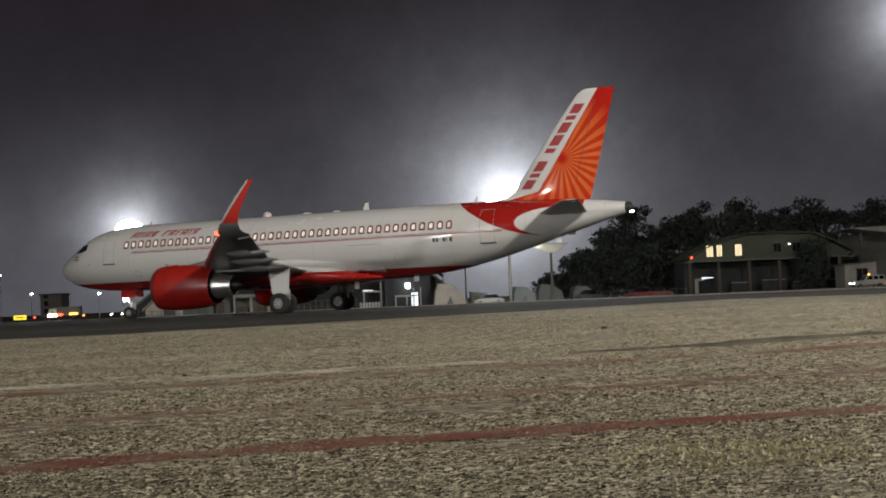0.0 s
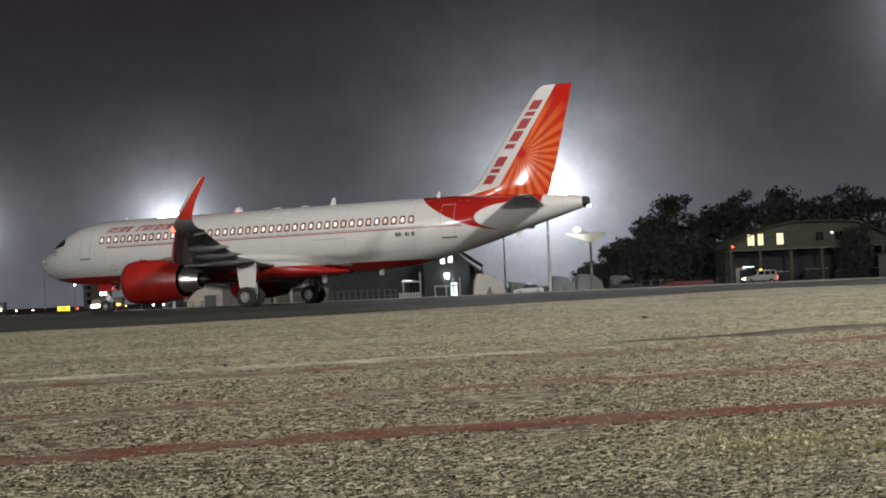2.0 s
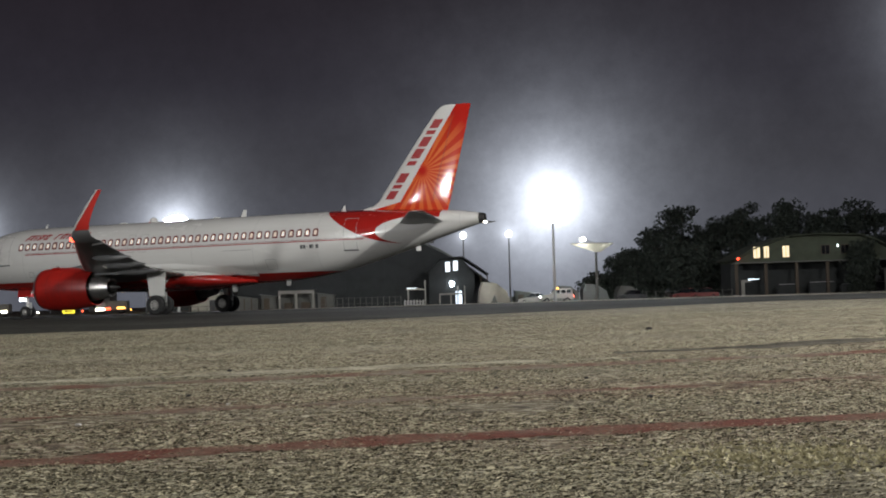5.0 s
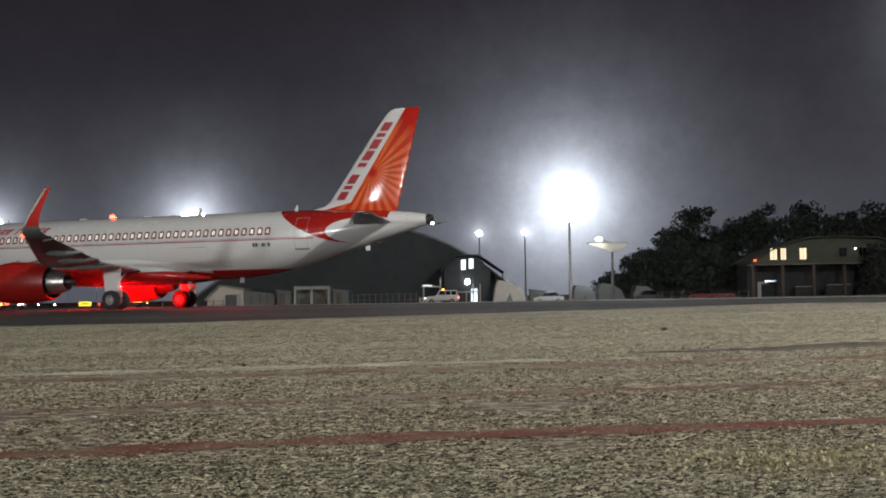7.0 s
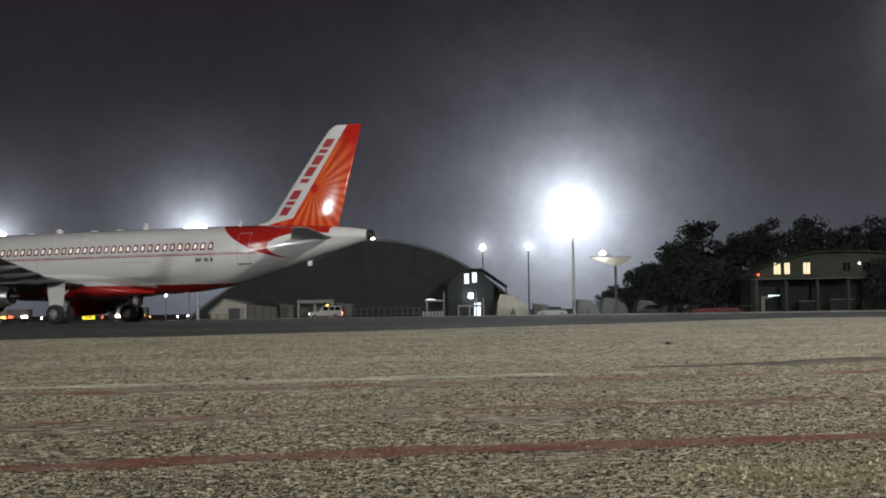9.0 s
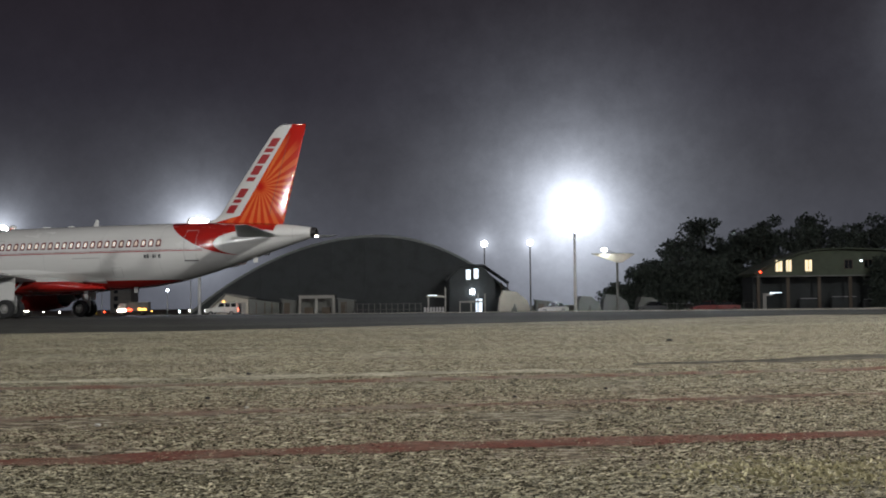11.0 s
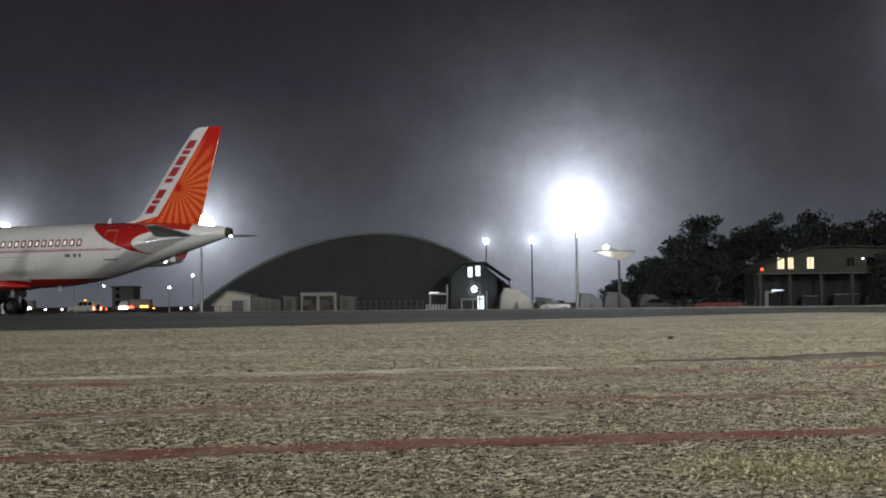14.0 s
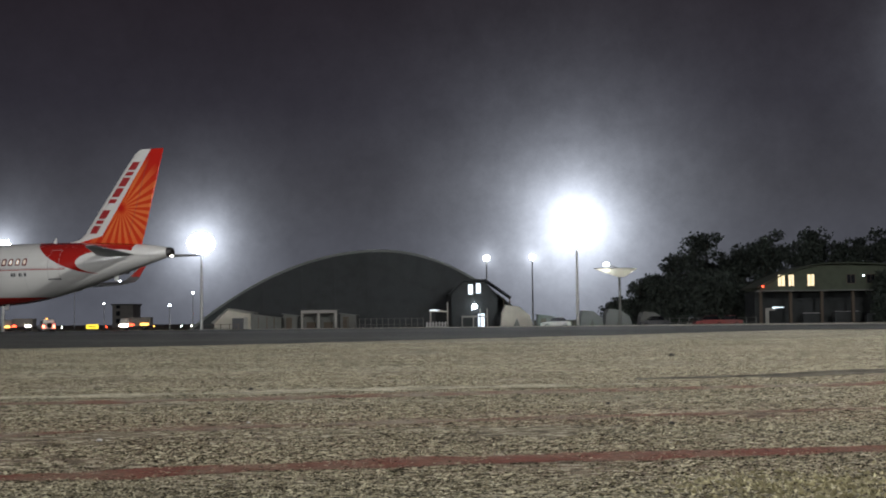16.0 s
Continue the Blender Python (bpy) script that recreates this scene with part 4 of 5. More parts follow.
        # cockpit glazing
        for q in (((1.72, 4.28), (2.12, 4.26), (2.22, 4.70), (1.98, 4.66)), ((2.17, 4.26), (2.56, 4.30), (2.60, 4.78), (2.27, 4.72)), ((2.61, 4.32), (2.93, 4.40), (2.90, 4.76), (2.65, 4.78))):
            part("cockpit_window", patch([q], s, 0.012, 4), "glass", plane, "dark cockpit window")
        for q, mt in ((rect(1.78, 2.30, 3.98, 4.06), "maroon"), (rect(1.78, 2.30, 3.90, 3.98), "white"), (rect(1.78, 2.30, 3.82, 3.90), "black")):
            part("flag_bar", patch([q], s, 0.012, 1), mt, plane)
        part("cowl_mark", patch([rect(9.0, 9.25, 3.05, 3.25), rect(9.35, 9.5, 2.95, 3.1), rect(9.1, 9.3, 2.8, 2.95)], s, 0.011, 1), "line", plane, "small grey emblem marks")
        for x, z in ((0.9, 3.55), (1.05, 3.30), (3.3, 3.5)):
            part("probe", rod(skin(x, z, s, 0), skin(x, z, s, 0.09), 0.03, 0.015, 8), "darkmetal", plane, "small air data probe")
        part("service_hatch", patch(outline(6.7, 7.1, 2.6, 2.95, 0.03), s, 0.01, 2), "line", plane)
        part("cargo_door", patch(outline(8.0, 9.8, 2.3, 3.4, 0.022) if s > 0 else outline(24.2, 24.9, 2.5, 3.1, 0.02), s, 0.01, 3), "line", plane)
    # aerials on the roof and belly
    for x, h, l in ((21.5, 0.42, 0.40), (28.4, 0.32, 0.28), (6.6, 0.25, 0.25)):
        part("blade_aerial", loft([[(x, -0.02, 5.82), (x + l, -0.02, 5.82), (x + l, 0.02, 5.82), (x, 0.02, 5.82)], [(x + 0.2, -0.01, 5.86 + h), (x + l, -0.01, 5.86 + h), (x + l, 0.01, 5.86 + h), (x + 0.2, 0.01, 5.86 + h)]]), "white", plane, "white blade aerial")
    for x, l in ((17.6, 0.5), (19.6, 0.4), (12.6, 0.5)):
        part("roof_aerial", box(x, x + l, -0.12, 0.12, 5.84, 5.93, 0.03), "white", plane, "low white aerial housing")
    for x in (20.8, 24.6, 33.2):
        zb = smooth_table(HULL, x)[1] if x > 23.5 else 1.5
        part("belly_aerial", box(x, x + 0.3, -0.02, 0.02, zb - 0.25, zb + 0.05, 0.008), "white", plane, "belly blade aerial")
    part("tail_skid", box(33.9, 34.3, -0.08, 0.08, 3.70, 3.9, 0.03), "darkmetal", plane)
    return plane


PLANE = [(0, -20.37, 82.38, 155.60), (0.5, -21.42, 82.94, 155.76), (1, -22.55, 83.20, 155.86), (1.5, -23.68, 83.36, 156.06), (2, -24.81, 83.56, 156.32),
         (2.5, -25.86, 83.89, 156.61), (3, -27.00, 84.46, 156.88), (5.5, -32.01, 85.85, 157.71), (6, -33.04, 86.22, 157.97), (6.5, -34.15, 86.52, 158.29),
         (7, -35.25, 86.81, 158.57), (7.5, -36.28, 86.95, 158.83), (8, -37.26, 87.04, 159.04), (8.5, -38.21, 86.95, 159.14), (9, -39.13, 87.09, 159.25),
         (11.5, -43.81, 88.65, 159.92), (12, -44.78, 89.01, 159.99), (12.5, -45.64, 89.32, 159.97), (13, -46.53, 89.61, 159.84), (13.5, -47.45, 89.92, 159.70),
         (14, -48.37, 90.30, 159.58), (14.5, -49.35, 90.72, 159.48), (15, -50.29, 91.10, 159.47), (15.5, -51.27, 91.46, 159.50), (16, -52.36, 91.83, 159.56)]
plane = aeroplane()


# ---------------------------------------------------------------- warning beacons of the aeroplane
HOODS = []


def beacon(x, z, up, k=1.0, glass="beacon"):
    d = 1 if up else -1
    base = part("beacon", lathe([(z - 0.10, 0.30 * k), (z + 0.01, 0.30 * k)] if up else [(z - 0.01, 0.30 * k), (z + 0.10, 0.30 * k)], "Z", 20, (x, 0, 0)), "steel", plane, "anti-collision beacon mount")
    part("beacon_lamp", lathe([(z + d * 0.005, 0.20 * k), (z + d * 0.14 * k, 0.23 * k), (z + d * 0.22 * k, 0.16 * k), (z + d * 0.27 * k, 0.02)], "Z", 16, (x, 0, 0)), glass, base, "red flashing beacon lamp", True)
    # hood added only to cover the always lit lamp between flashes
    prof = [(0.33 * k * math.sin(radians(a)), 0.33 * k * math.cos(radians(a))) for a in (-4, 10, 25, 40, 55, 70, 82, 89)]
    hood = part("added_flash_hood", lathe([(d * s, r) for s, r in prof], "Z", 20, close=False), "white", plane, "added turning hood that hides the lit beacon lamp between flashes", True)
    hood.location = (x, 0, z)
    HOODS.append((hood, x, z, d))


beacon(15.13, 5.90, True, 0.8, "beacon_dim")
beacon(15.5, 1.40, False)


# ---------------------------------------------------------------- masts
def floodlight_mast(x, y, z0, zc, rings, squash, label, size=0.56, lamp="lamp"):
    mast = empty("floodlight_mast", label, "light mast", pose(x, y, z0), "floodlight masts along the service road")
    h = zc - z0
    part("pole", rod((0, 0, 0), (0, 0, h + rings * size * 0.8), 0.20, 0.11, 16), "steel", mast, "tapered galvanised pole", True)
    part("base_plate", lathe([(0, 0.42), (0.06, 0.42), (0.08, 0.27), (0.5, 0.24)], "Z", 16), "steel", mast)
    wide = rings * 1.8 * size
    for k, z in enumerate((h - wide * squash * 0.6, h, h + wide * squash * 0.6)):
        w = wide * (1.0 if k == 1 else 0.75)
        part("crossarm", box(-w, w, -0.06, 0.06, z - 0.06, z + 0.06, 0.01), "steel", mast)
    for r in range(rings + 1):
        n = max(1, 6 * r if r < rings else 8 * r)
        for c in range(n):
            a = 2 * math.pi * c / n + 0.26 * r
            u, z = 1.8 * size * r * math.cos(a), h + 1.8 * size * r * math.sin(a) * squash
            housing = [(0.10, size * 0.25), (0.0, size * 0.6), (-0.22, size * 0.95), (-0.26, size * 0.98), (-0.26, size * 0.94)]
            body = part("floodlight", lathe(housing, "Y", 20, (u, -0.12, z), close=False), "steel", mast, "round floodlight housing", True)
            part("lens", lathe([(-0.20, size * 0.97), (-0.27, size * 0.96), (-0.29, size * 0.3)], "Y", 20, (u, -0.12, z)), lamp, body, "glaring white lens", True)
    return mast


floodlight_mast(15.75, 150, -0.6, 11.75, 3, 1.0, "tall galvanised floodlight mast with a glaring cluster of lamps", 0.40)
floodlight_mast(-29.3, 150, -0.6, 10.1, 2, 0.7, "galvanised floodlight mast with a wide glaring lamp cluster", 0.36)
floodlight_mast(-53.1, 150, -0.6, 10.0, 2, 0.7, "galvanised floodlight mast beside the far road", 0.22)
floodlight_mast(66.5, 150, -0.6, 32.5, 2, 0.8, "very tall floodlight mast at the end of the road", 0.55)
floodlight_mast(8.5, 260, -0.6, 13.4, 1, 1.0, "far floodlight mast with small bright lamps", 0.25, "lamp_far")
floodlight_mast(18.0, 260, -0.6, 13.5, 1, 1.0, "far floodlight mast with small bright lamps", 0.25, "lamp_far")


# ---------------------------------------------------------------- buildings
Z0 = -0.6


def prism(profile, y0, y1, bm=None):
    """Extrude an (x, z) outline from y0 to y1."""
    return loft([[(x, y0, z) for x, z in profile], [(x, y1, z) for x, z in profile]], bm)


def window_unit(parent, x, y, z, w, h, pane, frame_mat="wood", bars=1):
    wn_ = part("window", box(x - w / 2 - 0.08, x + w / 2 + 0.08, y - 0.08, y + 0.04, z - h / 2 - 0.08, z - h / 2, 0.01), frame_mat, parent)
    part("frame", box(x - w / 2 - 0.08, x + w / 2 + 0.08, y - 0.06, y + 0.04, z + h / 2, z + h / 2 + 0.08), frame_mat, wn_)
    for s in (-1, 1):
        part("frame", box(x + s * (w / 2 + 0.04) - 0.04, x + s * (w / 2 + 0.04) + 0.04, y - 0.06, y + 0.04, z - h / 2, z + h / 2), frame_mat, wn_)
    for k in range(bars):
        u = x - w / 2 + w * (k + 1) / (bars + 1)
        part("bar", box(u - 0.03, u + 0.03, y - 0.05, y + 0.02, z - h / 2, z + h / 2), frame_mat, wn_)
    part("pane", box(x - w / 2, x + w / 2, y - 0.015, y + 0.005, z - h / 2, z + h / 2), pane, wn_)


def two_storey_house():
    ob = empty("office_building", "two-storey plastered building with mossy roof and lit upper windows", "building", pose(0, 0, 0))
    y = 178
    wall = [(44.6, 4.3), (68, 4.3), (68, 5.0), (64.5, 6.9), (62.5, 7.6), (57, 7.85), (53, 7.75), (50.5, 7.2), (47, 5.9), (44.6, 4.6)]
    part("upper_wall", prism(wall, y, y + 9), "green_roof", ob, "mossy grey-green gable wall")
    roof = [(44.0, 4.55), (46.9, 6.0), (50.4, 7.35), (53, 7.92), (57, 8.04), (62.6, 7.78), (64.7, 7.05), (68.5, 5.05), (68.5, 5.2), (64.8, 7.2), (62.7, 7.95), (57, 8.2), (53, 8.08), (50.3, 7.5), (46.8, 6.15), (44.0, 4.72)]
    part("roof", prism(roof, y - 0.7, y + 9.5), "green_roof", ob, "mossy sheet roof")
    part("eave", box(43.8, 68.4, y - 1.6, y + 0.2, 4.12, 4.32, 0.03), "plaster_dark", ob, "projecting eave slab")
    # shade of the open storey put into the dark colour of back wall and counters
    part("back_wall", box(44.6, 68, y + 3, y + 9, Z0, 4.2), "hangar", ob, "recessed lower storey, its shade painted as a dark colour")
    for x in (44.4, 48.6, 53, 57.4, 61.8, 66.2):
        part("column", box(x - 0.2, x + 0.2, y - 1.4, y - 1.0, Z0, 4.15, 0.03), "wood", ob)
    for x, w in ((47.7, 0.95), (49.1, 0.75), (51.9, 0.95)):
        window_unit(ob, x, y - 0.02, 5.72, w, 1.6, "window_warm")
    for x in (57.6, 60.4):
        window_unit(ob, x, y - 0.02, 5.85, 1.1, 1.2, "glass")
    part("bulkhead_lamp", box(59.3, 59.5, y - 0.12, y - 0.02, 6.25, 6.4, 0.02), "lamp_small", ob, "small lit lamp")
    part("bulkhead_lamp", box(44.7, 44.95, y - 0.95, y - 0.75, 4.75, 4.95, 0.02), "red_lamp", ob, "small red lamp")
    part("sign_board", box(45.0, 46.4, y - 1.35, y - 1.25, 1.45, 1.8, 0.02), "plaster", ob, "pale sign board")
    part("sign_post", box(45.0, 45.5, y - 1.35, y - 1.2, Z0, 1.45, 0.02), "plaster", ob)
    part("strip_lamp", loft([[(46.0, y - 1.5, 1.72), (47.6, y - 1.5, 1.86), (47.6, y - 1.5, 1.94), (46.0, y - 1.5, 1.98)], [(46.0, y - 1.4, 1.72), (47.6, y - 1.4, 1.86), (47.6, y - 1.4, 1.94), (46.0, y - 1.4, 1.98)]]), "window_cool", ob, "cool white strip lamp")
    for x, w, h in ((50.5, 2.4, 1.5), (55, 3.4, 1.7), (59.5, 2.2, 1.3), (63.5, 2.6, 1.5)):
        part("counter", box(x, x + w, y - 0.6, y + 0.4, Z0, Z0 + h, 0.03), "hangar", ob, "low partition painted dark for the shade of the recess")
        part("shelf_rail", box(x, x + w, y - 0.75, y - 0.65, Z0 + h + 0.1, Z0 + h + 0.18), "steel", ob)


two_storey_house()


def kiosk():
    ob = empty("kiosk", "small pale plastered guard room with a dark window", "hut", pose(0, 0, 0))
    part("wall", prism([(62.8, Z0), (67.2, Z0), (67.2, 3.1), (62.8, 2.7)], 166, 169.5), "plaster", ob)
    part("roof", prism([(62.5, 2.68), (67.5, 3.12), (67.5, 3.24), (62.5, 2.8)], 165.6, 169.9), "plaster_dark", ob)
    window_unit(ob, 65.2, 165.98, 1.35, 1.5, 1.7, "glass", "plaster_dark")


kiosk()


def lean_roof():
    ob = empty("shed_roof", "pale sloping sheet roof of a large shed on posts", "shed", pose(0, 0, 0))
    part("roof", prism([(71.4, 8.6), (76, 8.7), (92, 8.0), (92, 7.7), (78, 7.6), (71.4, 8.45)], 185, 193), "plaster", ob)
    for x in (73, 80, 90):
        part("post", box(x - 0.15, x + 0.15, 185.5, 185.8, Z0, 7.8), "plaster_dark", ob)
    part("back_wall", box(72, 92, 192.2, 192.6, Z0, 7.7), "plaster_dark", ob)


lean_roof()


def hangar():
    ob = empty("arched_hangar", "wide earth-covered arched hangar with a dark camouflaged front", "hangar", pose(0, 0, 0))
    def arc(k, n, grow=0.0):
        u = 2 * k / n - 1
        dx = u * (28.6 if u < 0 else 23.4)
        return (-10.2 + dx * (1 + grow * 0.01), max(Z0, 11.1 + grow - dx * dx * (0.0143 if u < 0 else 0.0213)))
    n = 40
    outer = [arc(k, n, 0.35) for k in range(n + 1)]
    inner = [arc(k, n) for k in range(n + 1)]
    part("shell", prism(outer, 190.8, 222), "hangar", ob, "dark earth-covered shell", True)
    part("rim", prism(outer + inner[::-1], 190.0, 190.9), "hangar_rim", ob, "paler concrete rim of the arch")
    part("front", prism(inner, 190.5, 190.75), "hangar", ob, "dark closed front")
    for x in (-28, -22, -17, -12, -6, 0, 6):
        zt = lerp_table([(p[0], p[1]) for p in inner], x)[0]
        part("door_rib", box(x - 0.12, x + 0.12, 190.35, 190.52, Z0, zt - 0.2), "hangar", ob)


hangar()


def side_house():
    ob = empty("house", "small house with two lit upper windows and a lit porch", "house", pose(0, 0, 0))
    y = 181
    part("wall", prism([(0.8, Z0), (7.4, Z0), (7.4, 4.2), (5.6, 6.1), (2.6, 6.1), (0.8, 4.4)], y, y + 6), "hangar", ob)
    part("roof", prism([(0.4, 4.2), (2.5, 6.25), (5.7, 6.25), (9.4, 3.7), (9.4, 3.9), (5.8, 6.45), (2.4, 6.45), (0.3, 4.4)], y - 0.6, y + 6.3), "hangar", ob, "dull dark sheet roof")
    window_unit(ob, 3.55, y - 0.02, 5.0, 0.62, 1.4, "window_cool", "plaster", 0)
    window_unit(ob, 4.68, y - 0.02, 5.15, 0.62, 1.4, "window_cool", "plaster", 0)
    part("porch_lamp", lathe([(2.1, 0.1), (2.3, 0.36), (2.75, 0.36), (2.95, 0.1)], "Z", 14, (4.1, y - 0.6, 0)), "lamp_small", ob, "bright porch lamp", True)
    part("porch_beam", box(2.2, 6.0, y - 0.8, y - 0.6, 0.95, 1.2, 0.02), "plaster", ob, "white porch beam")
    for x in (2.3, 3.9, 4.9, 5.9):
        part("porch_post", box(x - 0.1, x + 0.1, y - 0.8, y - 0.6, Z0, 1.0 if x < 4.5 else 2.2), "plaster", ob)
    part("door", box(4.6, 5.5, y - 0.06, y, Z0, 1.5), "window_cool", ob, "lit doorway")
    for x in (8.3, 9.2):
        part("awning_post", box(x - 0.08, x + 0.08, y - 0.5, y - 0.34, Z0, 3.8), "wood", ob)


side_house()


def carport():
    ob = empty("carport", "small white tilted canopy lit from above", "carport", pose(0, 0, 0))
    part("roof", prism([(-2.5, 1.92), (-1.9, 2.18), (0.3, 1.85), (0.3, 1.72), (-2.4, 1.80)], 175, 178), "tent", ob, "bright pale sheet roof")
    for x, y in ((0.2, 175.2), (0.2, 177.8), (-2.2, 177.8), (-2.2, 175.2)):
        part("post", box(x - 0.1, x + 0.1, y - 0.1, y + 0.1, Z0, 3.1 if x > 0 and y < 176 else 1.8), "plaster", ob)
    part("strip_lamp", box(-2.3, -1.0, 174.9, 174.98, 1.98, 2.06), "window_cool", ob, "lit strip lamp along the edge")


carport()


def picket_fence():
    ob = empty("picket_fence", "short white picket fence before the carport", "fence", pose(0, 0, 0))
    for k in range(7):
        x = -2.75 + k * 0.42
        part("picket", prism([(x, Z0), (x + 0.24, Z0), (x + 0.24, 0.3), (x + 0.12, 0.45), (x, 0.3)], 172, 172.06), "white", ob)
    for z in (-0.3, 0.1):
        part("rail", box(-2.8, 0.05, 172.06, 172.12, z, z + 0.1), "white", ob)


picket_fence()


def canvas_tent(name, x0, x1, y, top, label, mat="tent"):
    ob = empty(name, label, "tent", pose(0, 0, 0))
    w = x1 - x0
    part("cover", prism([(x0, Z0), (x1, Z0), (x1 - w * 0.12, top * 0.45), (x0 + w * 0.55, top * 0.92), (x0 + w * 0.15, top), (x0 + w * 0.05, top * 0.6)], y, y + 4), mat, ob)
    part("flap", prism([(x0 + w * 0.35, Z0), (x0 + w * 0.6, Z0), (x0 + w * 0.5, top * 0.3)], y - 0.03, y), "plaster_dark", ob)
    return ob


canvas_tent("canvas_tent", 7.6, 12.2, 175, 2.6, "pale canvas-covered stack beside the house")
canvas_tent("canvas_tent", 18.0, 21.2, 168, 1.7, "dim canvas tent below the tall canopy", "hangar_rim")
canvas_tent("canvas_tent", 21.8, 25.6, 172, 1.9, "dim canvas tent beside the tall canopy", "hangar_rim")
canvas_tent("canvas_tent", 27.0, 30.5, 174, 1.5, "low dim canvas-covered stack", "plaster_dark")


def tall_canopy():
    ob = empty("canopy", "white pointed canopy roof on tall posts under a lamp", "canopy", pose(0, 0, 0))
    b = bmesh.new()
    top = [(20.1, 170, 7.35), (26.1, 170, 7.35), (25.2, 174, 7.6), (20.6, 174, 7.6)]
    low = [(23.4, 169.6, 6.15), (24.2, 169.6, 6.15), (24.4, 173, 6.5), (23.2, 173, 6.5)]
    loft([low, top], b)
    part("roof", b, "tent", ob, "white sheet inverted pyramid roof")
    part("post", rod((23.8, 171.5, Z0), (23.8, 171.5, 6.4), 0.2, 0.16, 10), "plaster_dark", ob)
    part("lamp_arm", rod((23.8, 171.5, 7.4), (21.8, 169.9, 8.0), 0.06), "steel", ob)
    part("lamp", lathe([(7.65, 0.08), (7.75, 0.42), (8.05, 0.42), (8.2, 0.1)], "Z", 14, (21.8, 169.6, 0)), "lamp_far", ob, "lit lamp head", True)


tall_canopy()


def gable_hut():
    ob = empty("hut", "pale gabled hut with a dark doorway and lean-to", "hut", pose(0, 0, 0))
    y = 175
    part("wall", prism([(-32.4, Z0), (-27.4, Z0), (-27.4, 1.75), (-30.5, 2.35), (-32.4, 0.6)], y, y + 6), "tent", ob, "pale sheet gable wall")
    part("roof", prism([(-32.7, 0.45), (-30.6, 2.42), (-27.2, 1.85), (-27.2, 1.98), (-30.6, 2.58), (-32.8, 0.58)], y - 0.3, y + 6.3), "plaster", ob, "pale sheet roof")
    # no opening here: a dark panel on the wall stands for the shaded inside
    part("doorway", box(-29.9, -28.3, y - 0.03, y + 0.01, Z0, 1.2), "black", ob, "dark panel painted as the shade inside a doorway")
    part("door_leaf", box(-28.3, -27.7, y - 0.1, y - 0.04, Z0, 1.3, 0.01), "plaster", ob, "pale door leaf, open")
    part("lean_to", prism([(-27.4, Z0), (-23.2, Z0), (-23.2, 1.2), (-27.4, 1.8)], y + 0.6, y + 5), "plaster_dark", ob, "grimy lean-to")
    for x in (-26.4, -25.2, -24.2):
        part("lean_to_post", box(x, x + 0.14, y + 0.5, y + 0.6, Z0, 1.3), "wood", ob)


gable_hut()


def rail_fence(x0, x1, y, h, label, mat="wood", step=1.0):
    ob = empty("rail_fence", label, "fence", pose(0, 0, 0), "rail fences along the road")
    n = int((x1 - x0) / step)
    for k in range(n + 1):
        x = x0 + (x1 - x0) * k / n
        part("post", box(x - 0.05, x + 0.05, y - 0.05, y + 0.05, Z0, Z0 + h), mat, ob)
    for z in (0.45, 0.95):
        part("rail", box(x0, x1, y - 0.08, y - 0.05, Z0 + h * z - 0.05, Z0 + h * z), mat, ob)


rail_fence(-33.5, -28.6, 172.5, 1.0, "low timber rail fence before the hut")
rail_fence(-14.5, -3.2, 174, 1.6, "dark post fence along the hangar front", "plaster_dark", 0.8)
rail_fence(27, 43, 174, 1.2, "dim post fence before the trees", "plaster_dark", 1.3)


def frame_shed():
    ob = empty("frame_shed", "open shed with a pale frame and dark bays", "shed", pose(0, 0, 0))
    y = 175
    part("lintel", box(-20.3, -15.3, y - 0.1, y + 0.15, 1.75, 2.15, 0.02), "plaster", ob, "pale lintel")
    for x in (-20.3, -18.0, -15.6):
        part("jamb", box(x, x + 0.32, y - 0.1, y + 0.15, Z0, 1.75, 0.02), "plaster", ob)
    part("back", box(-20.2, -15.3, y + 2.5, y + 2.6, Z0, 2.0), "plaster_dark", ob)
    part("roof", box(-20.4, -15.2, y - 0.2, y + 2.8, 2.15, 2.25, 0.02), "plaster_dark", ob)
    for x in (-19.6, -17.2):
        part("crate", box(x, x + 1.2, y + 0.8, y + 1.9, Z0, 0.5, 0.03), "wood", ob)


frame_shed()


def side_shed(x0, x1, y, top, label):
    ob = empty("shed", label, "shed", pose(0, 0, 0))
    part("wall", prism([(x0, Z0), (x1, Z0), (x1, top - 0.3), (x0, top)], y, y + 3), "plaster_dark", ob)
    part("roof", prism([(x0 - 0.2, top), (x1 + 0.2, top - 0.32), (x1 + 0.2, top - 0.22), (x0 - 0.2, top + 0.1)], y - 0.3, y + 3.2), "hangar_rim", ob)
    part("door", box(x0 + 0.4, x0 + 1.2, y - 0.03, y, Z0, min(1.2, top - 0.5)), "wood", ob)


side_shed(-23.0, -20.8, 177, 1.7, "small grimy lean-to shed")
side_shed(-14.9, -12.7, 176, 1.7, "small grimy shed beside the open frame")
side_shed(13.0, 15.2, 178, 1.2, "low dim shed beyond the tent")


# ---------------------------------------------------------------- vehicles
def car_wheel(parent, x, y, r=0.36, w=0.24):
    tyre, hub = wheel_mesh(r, w)
    wh = part("wheel", tyre, "rubber", parent, "", True)
    part("hub", hub, "hub", wh, "", True)
    wh.location = (x, y, r)
    return wh


JEEP_WHEELS = []


